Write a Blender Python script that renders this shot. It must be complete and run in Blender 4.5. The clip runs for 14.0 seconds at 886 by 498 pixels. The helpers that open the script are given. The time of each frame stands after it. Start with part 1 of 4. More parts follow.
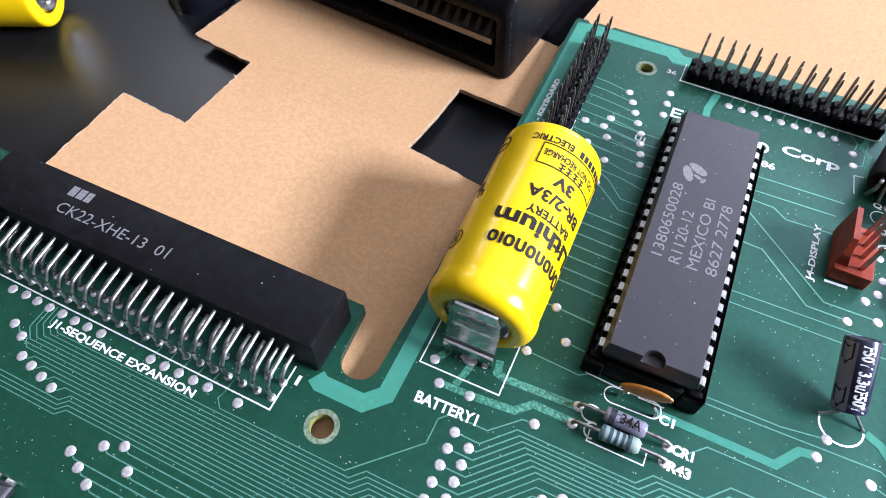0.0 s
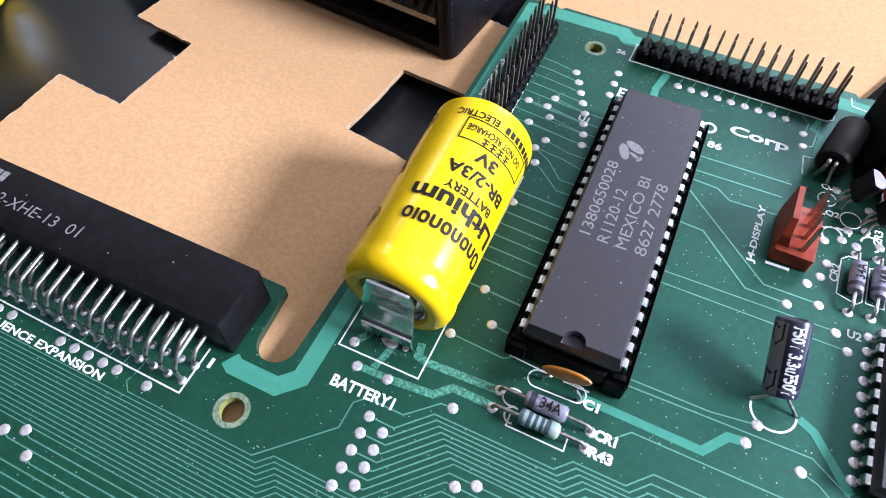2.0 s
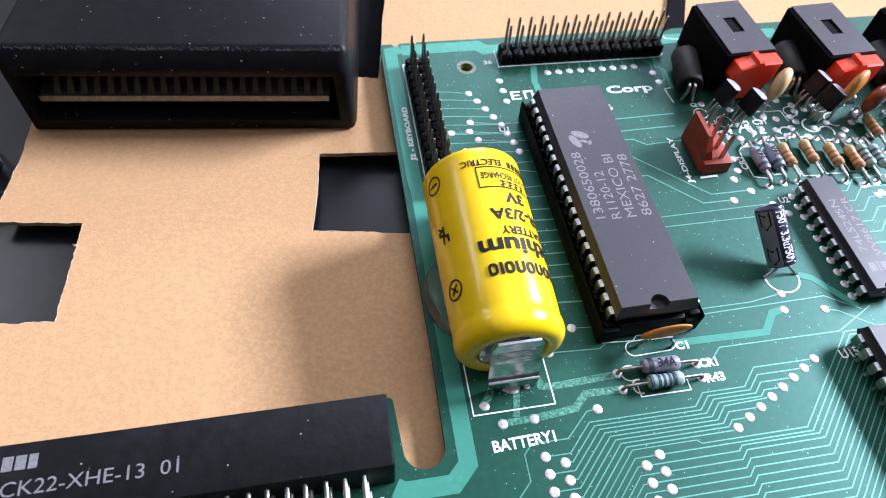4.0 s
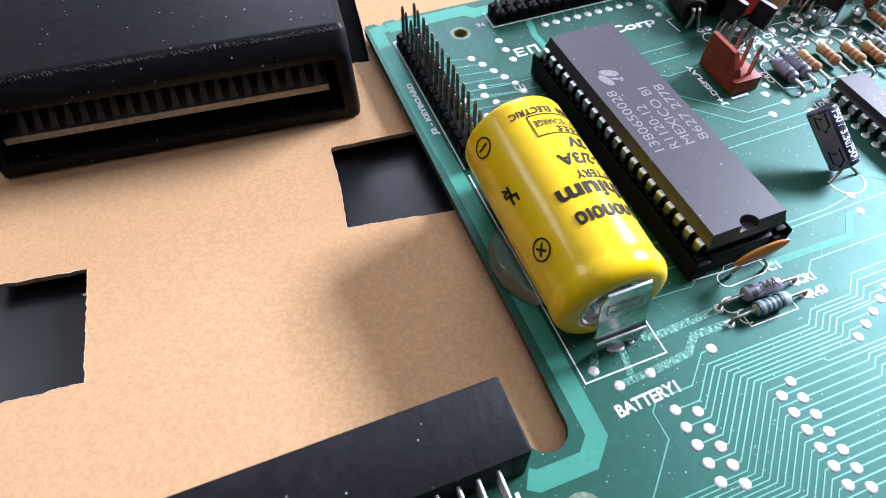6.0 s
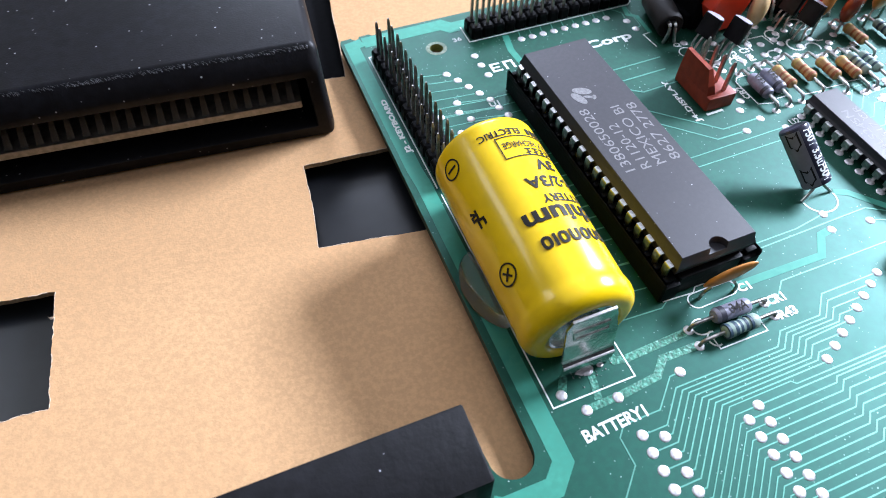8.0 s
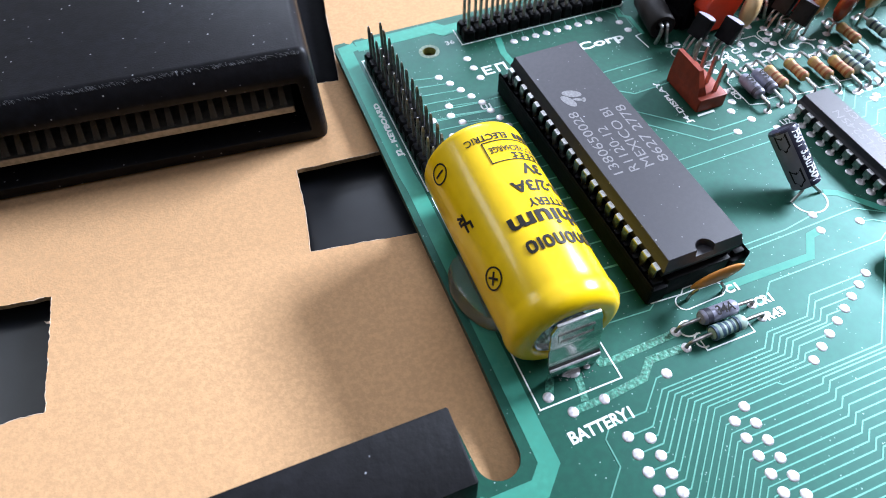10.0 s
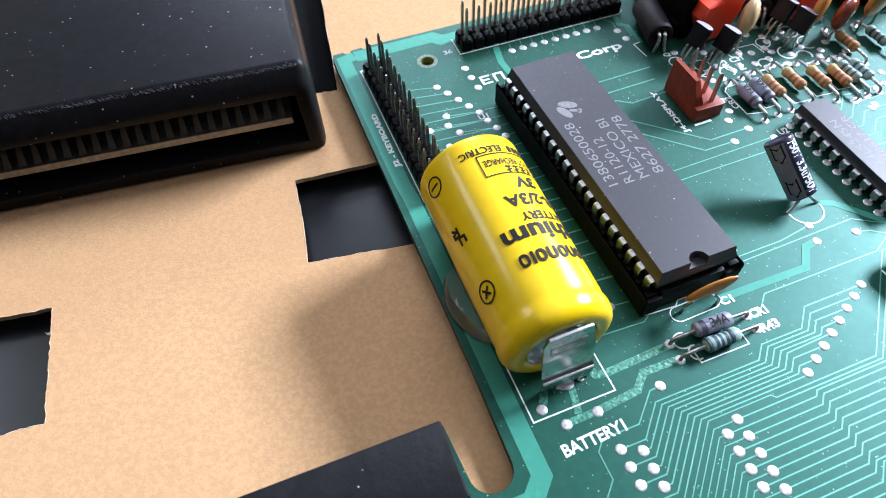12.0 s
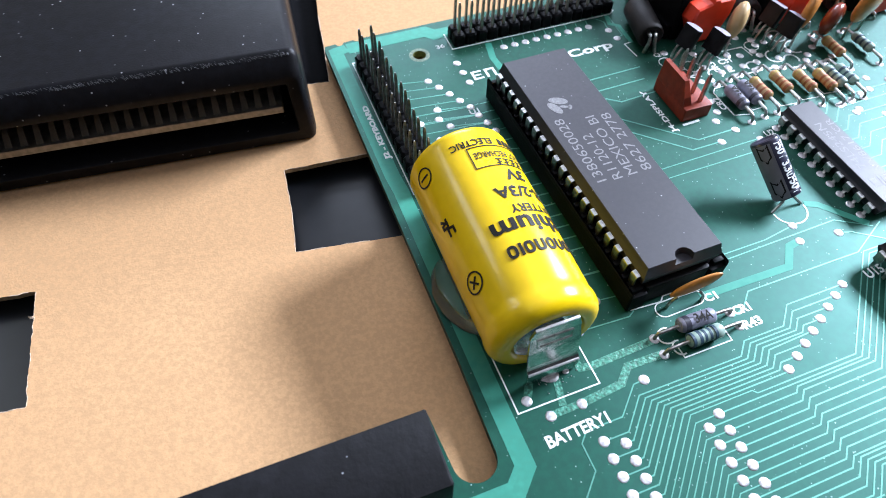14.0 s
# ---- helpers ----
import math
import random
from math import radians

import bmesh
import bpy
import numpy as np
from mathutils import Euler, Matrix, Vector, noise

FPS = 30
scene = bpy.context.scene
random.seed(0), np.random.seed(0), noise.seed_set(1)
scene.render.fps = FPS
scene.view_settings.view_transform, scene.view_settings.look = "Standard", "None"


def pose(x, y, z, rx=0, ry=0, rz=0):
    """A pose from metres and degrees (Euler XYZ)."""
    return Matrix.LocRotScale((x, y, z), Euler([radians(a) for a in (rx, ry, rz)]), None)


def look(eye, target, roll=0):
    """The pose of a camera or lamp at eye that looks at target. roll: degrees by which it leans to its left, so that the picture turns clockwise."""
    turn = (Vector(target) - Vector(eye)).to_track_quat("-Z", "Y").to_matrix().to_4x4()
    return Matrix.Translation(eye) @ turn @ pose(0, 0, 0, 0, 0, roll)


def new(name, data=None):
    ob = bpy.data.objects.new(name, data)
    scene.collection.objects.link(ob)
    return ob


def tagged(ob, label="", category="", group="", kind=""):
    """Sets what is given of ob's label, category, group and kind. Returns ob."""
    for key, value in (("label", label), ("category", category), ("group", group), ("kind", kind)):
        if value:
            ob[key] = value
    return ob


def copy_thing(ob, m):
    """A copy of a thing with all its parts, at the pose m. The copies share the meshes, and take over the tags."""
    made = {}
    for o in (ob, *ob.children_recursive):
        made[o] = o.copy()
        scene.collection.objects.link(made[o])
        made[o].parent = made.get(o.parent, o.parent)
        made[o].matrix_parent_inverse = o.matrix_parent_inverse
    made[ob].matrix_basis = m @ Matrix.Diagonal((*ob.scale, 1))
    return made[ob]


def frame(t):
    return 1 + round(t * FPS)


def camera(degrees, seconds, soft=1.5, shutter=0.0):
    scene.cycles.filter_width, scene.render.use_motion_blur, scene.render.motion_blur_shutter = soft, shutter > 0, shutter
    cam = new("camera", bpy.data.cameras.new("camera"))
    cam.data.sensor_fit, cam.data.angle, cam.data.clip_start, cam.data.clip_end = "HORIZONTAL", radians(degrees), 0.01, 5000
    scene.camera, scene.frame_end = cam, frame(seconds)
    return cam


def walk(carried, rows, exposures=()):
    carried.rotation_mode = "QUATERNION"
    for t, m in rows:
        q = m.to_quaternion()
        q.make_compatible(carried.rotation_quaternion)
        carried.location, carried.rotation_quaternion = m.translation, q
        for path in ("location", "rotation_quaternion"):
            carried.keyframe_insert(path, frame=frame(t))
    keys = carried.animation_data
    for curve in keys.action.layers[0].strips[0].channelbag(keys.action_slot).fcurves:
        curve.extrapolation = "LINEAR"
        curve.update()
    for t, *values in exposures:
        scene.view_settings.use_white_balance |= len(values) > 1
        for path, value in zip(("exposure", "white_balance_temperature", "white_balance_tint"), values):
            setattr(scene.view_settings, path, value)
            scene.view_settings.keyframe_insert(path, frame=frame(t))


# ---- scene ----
cam = camera(68.33, 14.0, 0.9)
cam.data.dof.use_dof, cam.data.dof.focus_distance, cam.data.dof.aperture_fstop = True, 0.105, 38.0
# seconds, eye in millimetres, turn in degrees
ROWS = [
    (0, -12.68, -72.17, 92.25, 33.38, -0.85, 24.90),
    (0.5, -2.86, -68.05, 91.12, 33.50, -1.14, 24.64),
    (1, 3.33, -66.31, 89.61, 33.45, -0.49, 25.03),
    (1.5, 1.65, -67.27, 89.91, 33.48, -0.39, 25.13),
    (2, -0.92, -67.68, 87.62, 33.52, -0.50, 25.16),
    (2.2, -3.65, -68.62, 89.64, 33.30, -0.76, 25.20),
    (4.3, -53.46, -71.54, 95.17, 35.61, -2.20, -15.14),
    (4.5, -57.24, -72.53, 92.83, 35.99, -1.60, -17.56),
    (5, -65.19, -70.80, 86.89, 36.47, -1.65, -18.89),
    (5.5, -63.03, -66.36, 84.25, 36.73, -0.53, -20.60),
    (6, -63.64, -65.00, 82.76, 36.45, 0.02, -21.30),
    (6.5, -60.22, -64.65, 81.85, 36.08, -0.44, -21.44),
    (7, -60.72, -63.36, 83.87, 36.42, -0.16, -21.31),
    (7.5, -59.94, -63.47, 84.29, 36.44, -0.30, -21.60),
    (10, -56.16, -64.46, 85.76, 36.15, 0.55, -21.58),
    (10.5, -55.40, -65.05, 86.23, 36.26, 0.39, -21.53),
    (11, -53.67, -64.52, 86.80, 36.23, 0.69, -21.53),
    (11.5, -53.94, -64.26, 86.76, 36.16, 0.73, -21.53),
    (12, -54.07, -63.99, 87.42, 36.10, 1.05, -21.28),
    (12.5, -53.90, -64.06, 87.29, 36.22, 1.13, -21.32),
    (13, -53.65, -64.44, 86.02, 36.05, 0.61, -21.50),
    (13.5, -54.08, -65.01, 86.53, 36.02, 0.35, -21.42),
    (14, -54.83, -65.17, 86.82, 36.18, -0.61, -20.99),
]
walk(cam, [(t, pose(x / 1000, y / 1000, z / 1000, rx, ry, rz)) for t, x, y, z, rx, ry, rz in ROWS],
     [(0, 0.0, 6500, 10), (6, 0.06, 6420, 9), (7.5, 0.06, 6330, 5), (14, 0.06, 6330, 3)])

# ---- world and light ----
world = bpy.data.worlds.new("sky")
scene.world = world
world.use_nodes = True
wn = world.node_tree
sky = wn.nodes.new("ShaderNodeTexSky")
sky.sky_type, sky.sun_disc = "NISHITA", False
sky.sun_elevation, sky.sun_rotation = radians(35), radians(75)
wn.links.new(sky.outputs[0], wn.nodes["Background"].inputs[0])
wn.nodes["Background"].inputs[1].default_value = 0.12


def area_lamp(name, eye, target, wide, high, watts, colour):
    lamp = bpy.data.lights.new(name, "AREA")
    lamp.shape, lamp.size, lamp.size_y, lamp.energy, lamp.color = "RECTANGLE", wide, high, watts, colour
    ob = new(name, lamp)
    ob.matrix_world = look(eye, target)
    return ob


EAST = 1.13
WINDOW_Y, WINDOW_Z, WIDE, TALL = 0.205, 0.68, 0.46, 0.275
area_lamp("window_light", (EAST - 0.03, WINDOW_Y, WINDOW_Z), (0, WINDOW_Y, WINDOW_Z), WIDE, TALL, 65, (0.895, 0.95, 1.2))
NORTH_X, NORTH_Z = 0.6, 1.25
# fill lamp added to the north to brighten the board's reflections
area_lamp("north_fill_light", (NORTH_X, 1.97, NORTH_Z), (NORTH_X, 0, NORTH_Z), 0.9, 0.6, 32, (0.895, 0.95, 1.2))
area_lamp("ceiling_light_glow", (-1.64, 1.25, 1.62), (-1.64, 1.25, 0), 0.66, 0.66, 9, (0.95, 0.98, 1.08))


# ---- materials ----
def material(name, colour, rough=0.5, metal=0.0, grain=0.0, grain_scale=400, spots=None, bump=0.0, bump_scale=2000,
             coat=0.0, second=None, second_scale=60, specular=0.5, rough_vary=0.0, sheen_tint=None):
    """A surface with colour changes at two scales, fine relief and, if told so, small specks."""
    m = bpy.data.materials.new(name)
    m.use_nodes = True
    nt, n = m.node_tree, m.node_tree.nodes
    p = n["Principled BSDF"]
    link = nt.links.new
    p.inputs["Roughness"].default_value, p.inputs["Metallic"].default_value = rough, metal
    p.inputs["Coat Weight"].default_value = coat
    p.inputs["Coat Roughness"].default_value = 0.12
    p.inputs["Specular IOR Level"].default_value = specular
    if sheen_tint:
        p.inputs["Specular Tint"].default_value = (*sheen_tint, 1)
    co = n.new("ShaderNodeTexCoord").outputs["Object"]

    def noise_of(scale, detail=3.0):
        t = n.new("ShaderNodeTexNoise")
        t.inputs["Scale"].default_value, t.inputs["Detail"].default_value = scale, detail
        link(co, t.inputs["Vector"])
        return t.outputs["Fac"]

    def mixed(fac, a, b):
        x = n.new("ShaderNodeMix")
        x.data_type = "RGBA"
        link(fac, x.inputs[0])
        for s, v in ((6, a), (7, b)):
            if isinstance(v, tuple):
                x.inputs[s].default_value = (*v, 1)
            else:
                link(v, x.inputs[s])
        return x.outputs[2]

    def ramp(fac, lo, hi):
        r = n.new("ShaderNodeMapRange")
        r.inputs[1].default_value, r.inputs[2].default_value = lo, hi
        link(fac, r.inputs[0])
        return r.outputs[0]

    col = colour
    if second:
        col = mixed(ramp(noise_of(second_scale), 0.35, 0.65), colour, second)
    if grain:
        dark = tuple(c * (1 - grain) for c in colour)
        col = mixed(ramp(noise_of(grain_scale, 5), 0.62, 0.4), col, dark)
    if spots:
        tint, scale, size = spots
        v = n.new("ShaderNodeTexVoronoi")
        v.inputs["Scale"].default_value = scale
        link(co, v.inputs["Vector"])
        near = ramp(v.outputs["Distance"], size, size * 0.55)
        few = ramp(noise_of(scale * 0.3), 0.46, 0.56)
        both = n.new("ShaderNodeMath")
        both.operation = "MULTIPLY"
        link(near, both.inputs[0]), link(few, both.inputs[1])
        col = mixed(both.outputs[0], col, tint)
    if isinstance(col, tuple):
        p.inputs["Base Color"].default_value = (*col, 1)
    else:
        link(col, p.inputs["Base Color"])
    if rough_vary:
        r = n.new("ShaderNodeMapRange")
        r.inputs[3].default_value, r.inputs[4].default_value = rough - rough_vary, rough + rough_vary
        link(noise_of(grain_scale * 0.3), r.inputs[0])
        link(r.outputs[0], p.inputs["Roughness"])
    if bump:
        b = n.new("ShaderNodeBump")
        b.inputs["Strength"].default_value, b.inputs["Distance"].default_value = bump, 0.0002
        link(noise_of(bump_scale, 4), b.inputs["Height"])
        link(b.outputs[0], p.inputs["Normal"])
    return m


GREEN_TINT = (0.36, 1.0, 0.86)
MASK = material("solder_mask", (0.004, 0.035, 0.015), 0.5, grain=0.25, grain_scale=900, second=(0.004, 0.042, 0.019), second_scale=45,
                spots=((0.35, 0.45, 0.4), 1100, 0.13), bump=0.04, bump_scale=5000, rough_vary=0.06, sheen_tint=GREEN_TINT, specular=0.7)
TRACE = material("masked_copper", (0.125, 0.34, 0.265), 0.45, 0.5, grain=0.2, grain_scale=1500, second=(0.1, 0.3, 0.225), second_scale=120)
STRIP = material("masked_ground_copper", (0.062, 0.275, 0.19), 0.5, 0.04, grain=0.2, grain_scale=900, second=(0.035, 0.19, 0.135), second_scale=90,
                 bump=0.04, bump_scale=5000, sheen_tint=(0.45, 1.0, 0.9), specular=0.42)
MATTBLACK = material("matt_black", (0.004, 0.004, 0.005), 0.8, specular=0.05, grain=0.3, grain_scale=900)
WORN = material("worn_grey_edge", (0.035, 0.035, 0.04), 0.5, grain=0.4, grain_scale=2500)
BARE = material("bare_laminate", (0.13, 0.2, 0.12), 0.5, grain=0.35, grain_scale=1500, second=(0.24, 0.28, 0.19), second_scale=400)
OLIVE = material("bare_olive_laminate", (0.24, 0.25, 0.07), 0.6, grain=0.3, grain_scale=1500)
CRINKLE = material("crinkled_masked_copper", (0.05, 0.235, 0.15), 0.4, 0.1, grain=0.5, grain_scale=2200, second=(0.1, 0.34, 0.24), second_scale=1500, bump=0.8, bump_scale=1500)
EDGE = material("board_edge", (0.035, 0.06, 0.03), 0.7, grain=0.4, grain_scale=2500)
SILK = material("white_ink", (0.82, 0.85, 0.82), 0.6, grain=0.15, grain_scale=2500)
SOLDER = material("solder", (0.66, 0.63, 0.63), 0.4, 0.6, grain=0.25, grain_scale=1800, bump=0.4, bump_scale=1500)
TIN = material("tinned_lead", (0.62, 0.62, 0.6), 0.28, 1.0, grain=0.35, grain_scale=1500, bump=0.15)
NICKEL = material("nickel_strip", (0.66, 0.67, 0.64), 0.2, 1.0, grain=0.3, grain_scale=500, bump=0.3, bump_scale=350)
LEAD = material("dull_lead", (0.5, 0.47, 0.44), 0.38, 1.0, grain=0.4, grain_scale=1200)
STEEL = material("dark_pin", (0.5, 0.45, 0.4), 0.36, 0.6, grain=0.4, grain_scale=1500)
DARKPIN = material("tarnished_pin", (0.27, 0.255, 0.235), 0.34, 0.75, grain=0.4, grain_scale=1500)
BLACK = material("black_plastic", (0.003, 0.003, 0.0035), 0.45, specular=0.09, grain=0.3, grain_scale=900, bump=0.25, bump_scale=1200, spots=((0.3, 0.3, 0.32), 350, 0.05))
BAR = material("black_moulding", (0.004, 0.0037, 0.0045), 0.5, specular=0.17, grain=0.35, grain_scale=500, second=(0.008, 0.0077, 0.0095), second_scale=80,
               bump=0.3, bump_scale=900, spots=((0.35, 0.35, 0.38), 420, 0.06))
EPOXY = material("chip_epoxy", (0.022, 0.02, 0.026), 0.47, specular=0.48, grain=0.12, grain_scale=1500, second=(0.025, 0.022, 0.028), second_scale=70,
                 bump=0.06, bump_scale=9000, spots=((0.4, 0.4, 0.42), 700, 0.1))
GLOSS = material("glossy_black_panel", (0.006, 0.007, 0.009), 0.32, grain=0.3, grain_scale=300, spots=((0.3, 0.3, 0.32), 160, 0.045), rough_vary=0.03)
KNOBGLOSS = material("polished_black", (0.008, 0.008, 0.012), 0.1, grain=0.2, coat=0.3)
HOUSE = material("scuffed_black_housing", (0.0045, 0.004, 0.0048), 0.44, specular=0.16, grain=0.3, grain_scale=700, second=(0.006, 0.006, 0.008), second_scale=60,
                 bump=0.12, bump_scale=2500, spots=((0.3, 0.3, 0.31), 520, 0.11), rough_vary=0.1)
YELLOW = material("yellow_sleeve", (0.85, 0.555, 0.004), 0.27, grain=0.05, grain_scale=300, second=(0.88, 0.58, 0.005), second_scale=40, coat=0.3, specular=0.3)
INK = material("black_ink", (0.012, 0.01, 0.008), 0.5, grain=0.2, specular=0.2)
GREYINK = material("grey_ink", (0.2, 0.195, 0.2), 0.6, grain=0.3, grain_scale=2500)
CARD = material("brown_cardboard", (0.55, 0.328, 0.163), 0.85, grain=0.16, grain_scale=1500, second=(0.52, 0.3, 0.146), second_scale=22,
                bump=0.22, bump_scale=2600, specular=0.2)
LIP = material("torn_paper_lip", (0.64, 0.49, 0.36), 0.8, grain=0.3, grain_scale=1800, bump=0.6)
CARDEDGE = material("cut_cardboard_edge", (0.46, 0.31, 0.18), 0.9, grain=0.35, grain_scale=1800, bump=0.6)
RED = material("red_nylon", (0.26, 0.033, 0.012), 0.45, grain=0.2, grain_scale=700, bump=0.1, bump_scale=3000, specular=0.3)
JACKRED = material("red_plastic", (0.85, 0.05, 0.014), 0.35, grain=0.1)
ORANGE = material("orange_ceramic", (0.56, 0.22, 0.04), 0.4, grain=0.2, grain_scale=900)
TAN = material("tan_ceramic", (0.62, 0.42, 0.2), 0.35, grain=0.15)
BROWN = material("brown_dip", (0.22, 0.035, 0.015), 0.25, grain=0.15, coat=0.3)
DIODE = material("grey_diode", (0.24, 0.235, 0.3), 0.4, grain=0.25, grain_scale=900)
# burnt flux, also the colour of the dark reflection low on the tab
FLUXDARK = material("burnt_flux_and_reflection", (0.05, 0.028, 0.008), 0.25, grain=0.4, grain_scale=2500, coat=0.4)
BAND = material("dark_band", (0.03, 0.028, 0.04), 0.4)
TEAL = material("teal_resistor", (0.3, 0.4, 0.34), 0.45, grain=0.15)
NAVY = material("navy_band", (0.03, 0.06, 0.09), 0.45)
BEIGE = material("beige_resistor", (0.52, 0.3, 0.12), 0.45, grain=0.2)
RUST = material("rust_band", (0.3, 0.08, 0.02), 0.45)
GOLD = material("gold_band", (0.45, 0.33, 0.1), 0.4, 0.3)
PALEEND = material("pale_plastic_end", (0.3, 0.285, 0.36), 0.4, grain=0.15)
SLATE = material("slate_stripe", (0.19, 0.19, 0.215), 0.34, grain=0.2)
BLUE = material("dark_blue_sleeve", (0.024, 0.024, 0.05), 0.28, grain=0.2, coat=0.3)
DARKGREY = material("dark_grey_ferrite", (0.022, 0.018, 0.017), 0.6, grain=0.3, bump=0.2, specular=0.25)
DIMCONTACT = material("dim_spring_contact", (0.12, 0.1, 0.075), 0.5, 0.5, grain=0.3, grain_scale=900)
BRASS = material("dull_contact", (0.3, 0.275, 0.24), 0.45, 0.6, grain=0.3, grain_scale=900)
WALLPAINT = material("wall_paint", (0.6, 0.59, 0.58), 0.8, grain=0.05, grain_scale=3, second=(0.56, 0.55, 0.545), second_scale=0.8)
DARKWALL = material("dark_wall_paint", (0.05, 0.045, 0.045), 0.8, grain=0.1, grain_scale=3, second=(0.06, 0.055, 0.055), second_scale=0.8)
CEILING = material("ceiling_paint", (0.58, 0.575, 0.57), 0.8, grain=0.06, grain_scale=3, second=(0.55, 0.545, 0.54), second_scale=0.8)
WOOD = material("table_wood", (0.3, 0.18, 0.09), 0.45, grain=0.3, grain_scale=20, second=(0.36, 0.22, 0.11), second_scale=6)
FLOORING = material("floor_boards", (0.25, 0.16, 0.09), 0.5, grain=0.3, grain_scale=12)

clear = bpy.data.materials.new("clear_glue")
clear.use_nodes = True
cp = clear.node_tree.nodes["Principled BSDF"]
cp.inputs["Base Color"].default_value = (0.86, 0.95, 0.92, 1)
cp.inputs["Transmission Weight"].default_value = 0.95
cp.inputs["Roughness"].default_value = 0.06
cp.inputs["IOR"].default_value = 1.3
GLUE = clear
pane = bpy.data.materials.new("window_glass")
pane.use_nodes = True
pp = pane.node_tree.nodes["Principled BSDF"]
pp.inputs["Transmission Weight"].default_value, pp.inputs["Roughness"].default_value = 1.0, 0.0
PANE = pane

# ---- building blocks, all in millimetres ----
MM = 0.001


def mm(x, y, z, rx=0, ry=0, rz=0):
    return pose(x * MM, y * MM, z * MM, rx, ry, rz)


def finish(name, bm, mats, parent=None, label="", smooth=35, m=None):
    """Links a bmesh in millimetres as one mesh object."""
    me = bpy.data.meshes.new(name)
    bm.transform(Matrix.Scale(MM, 4))
    if smooth:
        for f in bm.faces:
            f.smooth = True
    bm.to_mesh(me)
    bm.free()
    if smooth:
        me.set_sharp_from_angle(angle=radians(smooth))
    for x in mats if isinstance(mats, (list, tuple)) else [mats]:
        me.materials.append(x)
    ob = new(name, me)
    if parent:
        ob.parent = parent
    if m:
        ob.matrix_basis = m
    if label:
        ob["label"] = label
    return ob


def part(name, bm, mat, parent, label="", smooth=35, m=None):
    return finish(name, bm, mat, parent, label, smooth, m)


def again(ob, m, parent=None):
    """Another part on the same mesh."""
    o = new(ob.name.split(".")[0], ob.data)
    o.parent = parent or ob.parent
    o.matrix_basis = m
    if "label" in ob:
        o["label"] = ob["label"]
    return o


def thing(name, label, category, m=None, group="", kind=""):
    ob = new(name)
    ob.empty_display_size = 0.002
    if m:
        ob.matrix_basis = m
    return tagged(ob, label, category, group, kind)


def loft(bm, loops, cap=True):
    rings = [[bm.verts.new(p) for p in loop] for loop in loops]
    n = len(rings[0])
    for a, b in zip(rings, rings[1:]):
        for i in range(n):
            bm.faces.new((a[i], a[(i + 1) % n], b[(i + 1) % n], b[i]))
    if cap:
        bm.faces.new(rings[0][::-1])
        bm.faces.new(rings[-1])
    return bm


def box(bm, x0, y0, z0, x1, y1, z1, c=0.0):
    """A box whose upper edges and corners are chamfered by c."""
    def rect(z, i):
        k = max(c, 1e-4)
        return [(x0 + i + k, y0 + i, z), (x1 - i - k, y0 + i, z), (x1 - i, y0 + i + k, z), (x1 - i, y1 - i - k, z),
                (x1 - i - k, y1 - i, z), (x0 + i + k, y1 - i, z), (x0 + i, y1 - i - k, z), (x0 + i, y0 + i + k, z)]
    if c:
        loft(bm, [rect(z0, 0), rect(z1 - c, 0), rect(z1 - c * 0.3, c * 0.3), rect(z1, c)])
    else:
        b = [(x0, y0), (x1, y0), (x1, y1), (x0, y1)]
        loft(bm, [[(*p, z0) for p in b], [(*p, z1) for p in b]])
    return bm


def lathe(bm, profile, seg=24, axis="z", cap=True):
    """profile: rows of radius and height along the axis."""
    def ring(r, h):
        out = []
        for i in range(seg):
            a = 2 * math.pi * i / seg
            p = (r * math.cos(a), r * math.sin(a), h)
            out.append(p if axis == "z" else (p[1], h, p[0]) if axis == "y" else (h, p[0], p[1]))
        return out
    return loft(bm, [ring(r, h) for r, h in profile], cap)


def tube(bm, pts, r, seg=8, flat=1.0):
    """A round wire along points."""
    pts = [Vector(p) for p in pts]
    loops = []
    for i, p in enumerate(pts):
        d = (pts[min(i + 1, len(pts) - 1)] - pts[max(i - 1, 0)]).normalized()
        s = d.cross(Vector((0, 0, 1)) if abs(d.z) < 0.9 else Vector((0, 1, 0))).normalized()
        u = s.cross(d)
        loops.append([p + r * (math.cos(2 * math.pi * k / seg) * s + flat * math.sin(2 * math.pi * k / seg) * u) for k in range(seg)])
    return loft(bm, loops)


def bent(pts, r, steps=4):
    """Points with each inner corner rounded by radius r."""
    pts = [Vector(p) for p in pts]
    out = [pts[0]]
    for a, b, c in zip(pts, pts[1:], pts[2:]):
        d0, d1 = (a - b), (c - b)
        k = min(r, d0.length * 0.48, d1.length * 0.48)
        p, q = b + d0.normalized() * k, b + d1.normalized() * k
        out += [(1 - t) ** 2 * p + 2 * t * (1 - t) * b + t * t * q for t in (i / steps for i in range(steps + 1))]
    return out + [pts[-1]]


def sheet_strip(bm, pts, wide, thick):
    """A flat metal strip along points in the plane of x and z, wide along y."""
    pts = [Vector((p[0], 0, p[1])) for p in pts]
    loops = []
    for i, p in enumerate(pts):
        d = (pts[min(i + 1, len(pts) - 1)] - pts[max(i - 1, 0)]).normalized()
        n = Vector((-d.z, 0, d.x)) * thick / 2
        w = wide[i] if isinstance(wide, list) else wide
        y = Vector((0, w / 2, 0))
        loops.append([p - n - y, p - n + y, p + n + y, p + n - y])
    return loft(bm, loops)


LAID = [0]


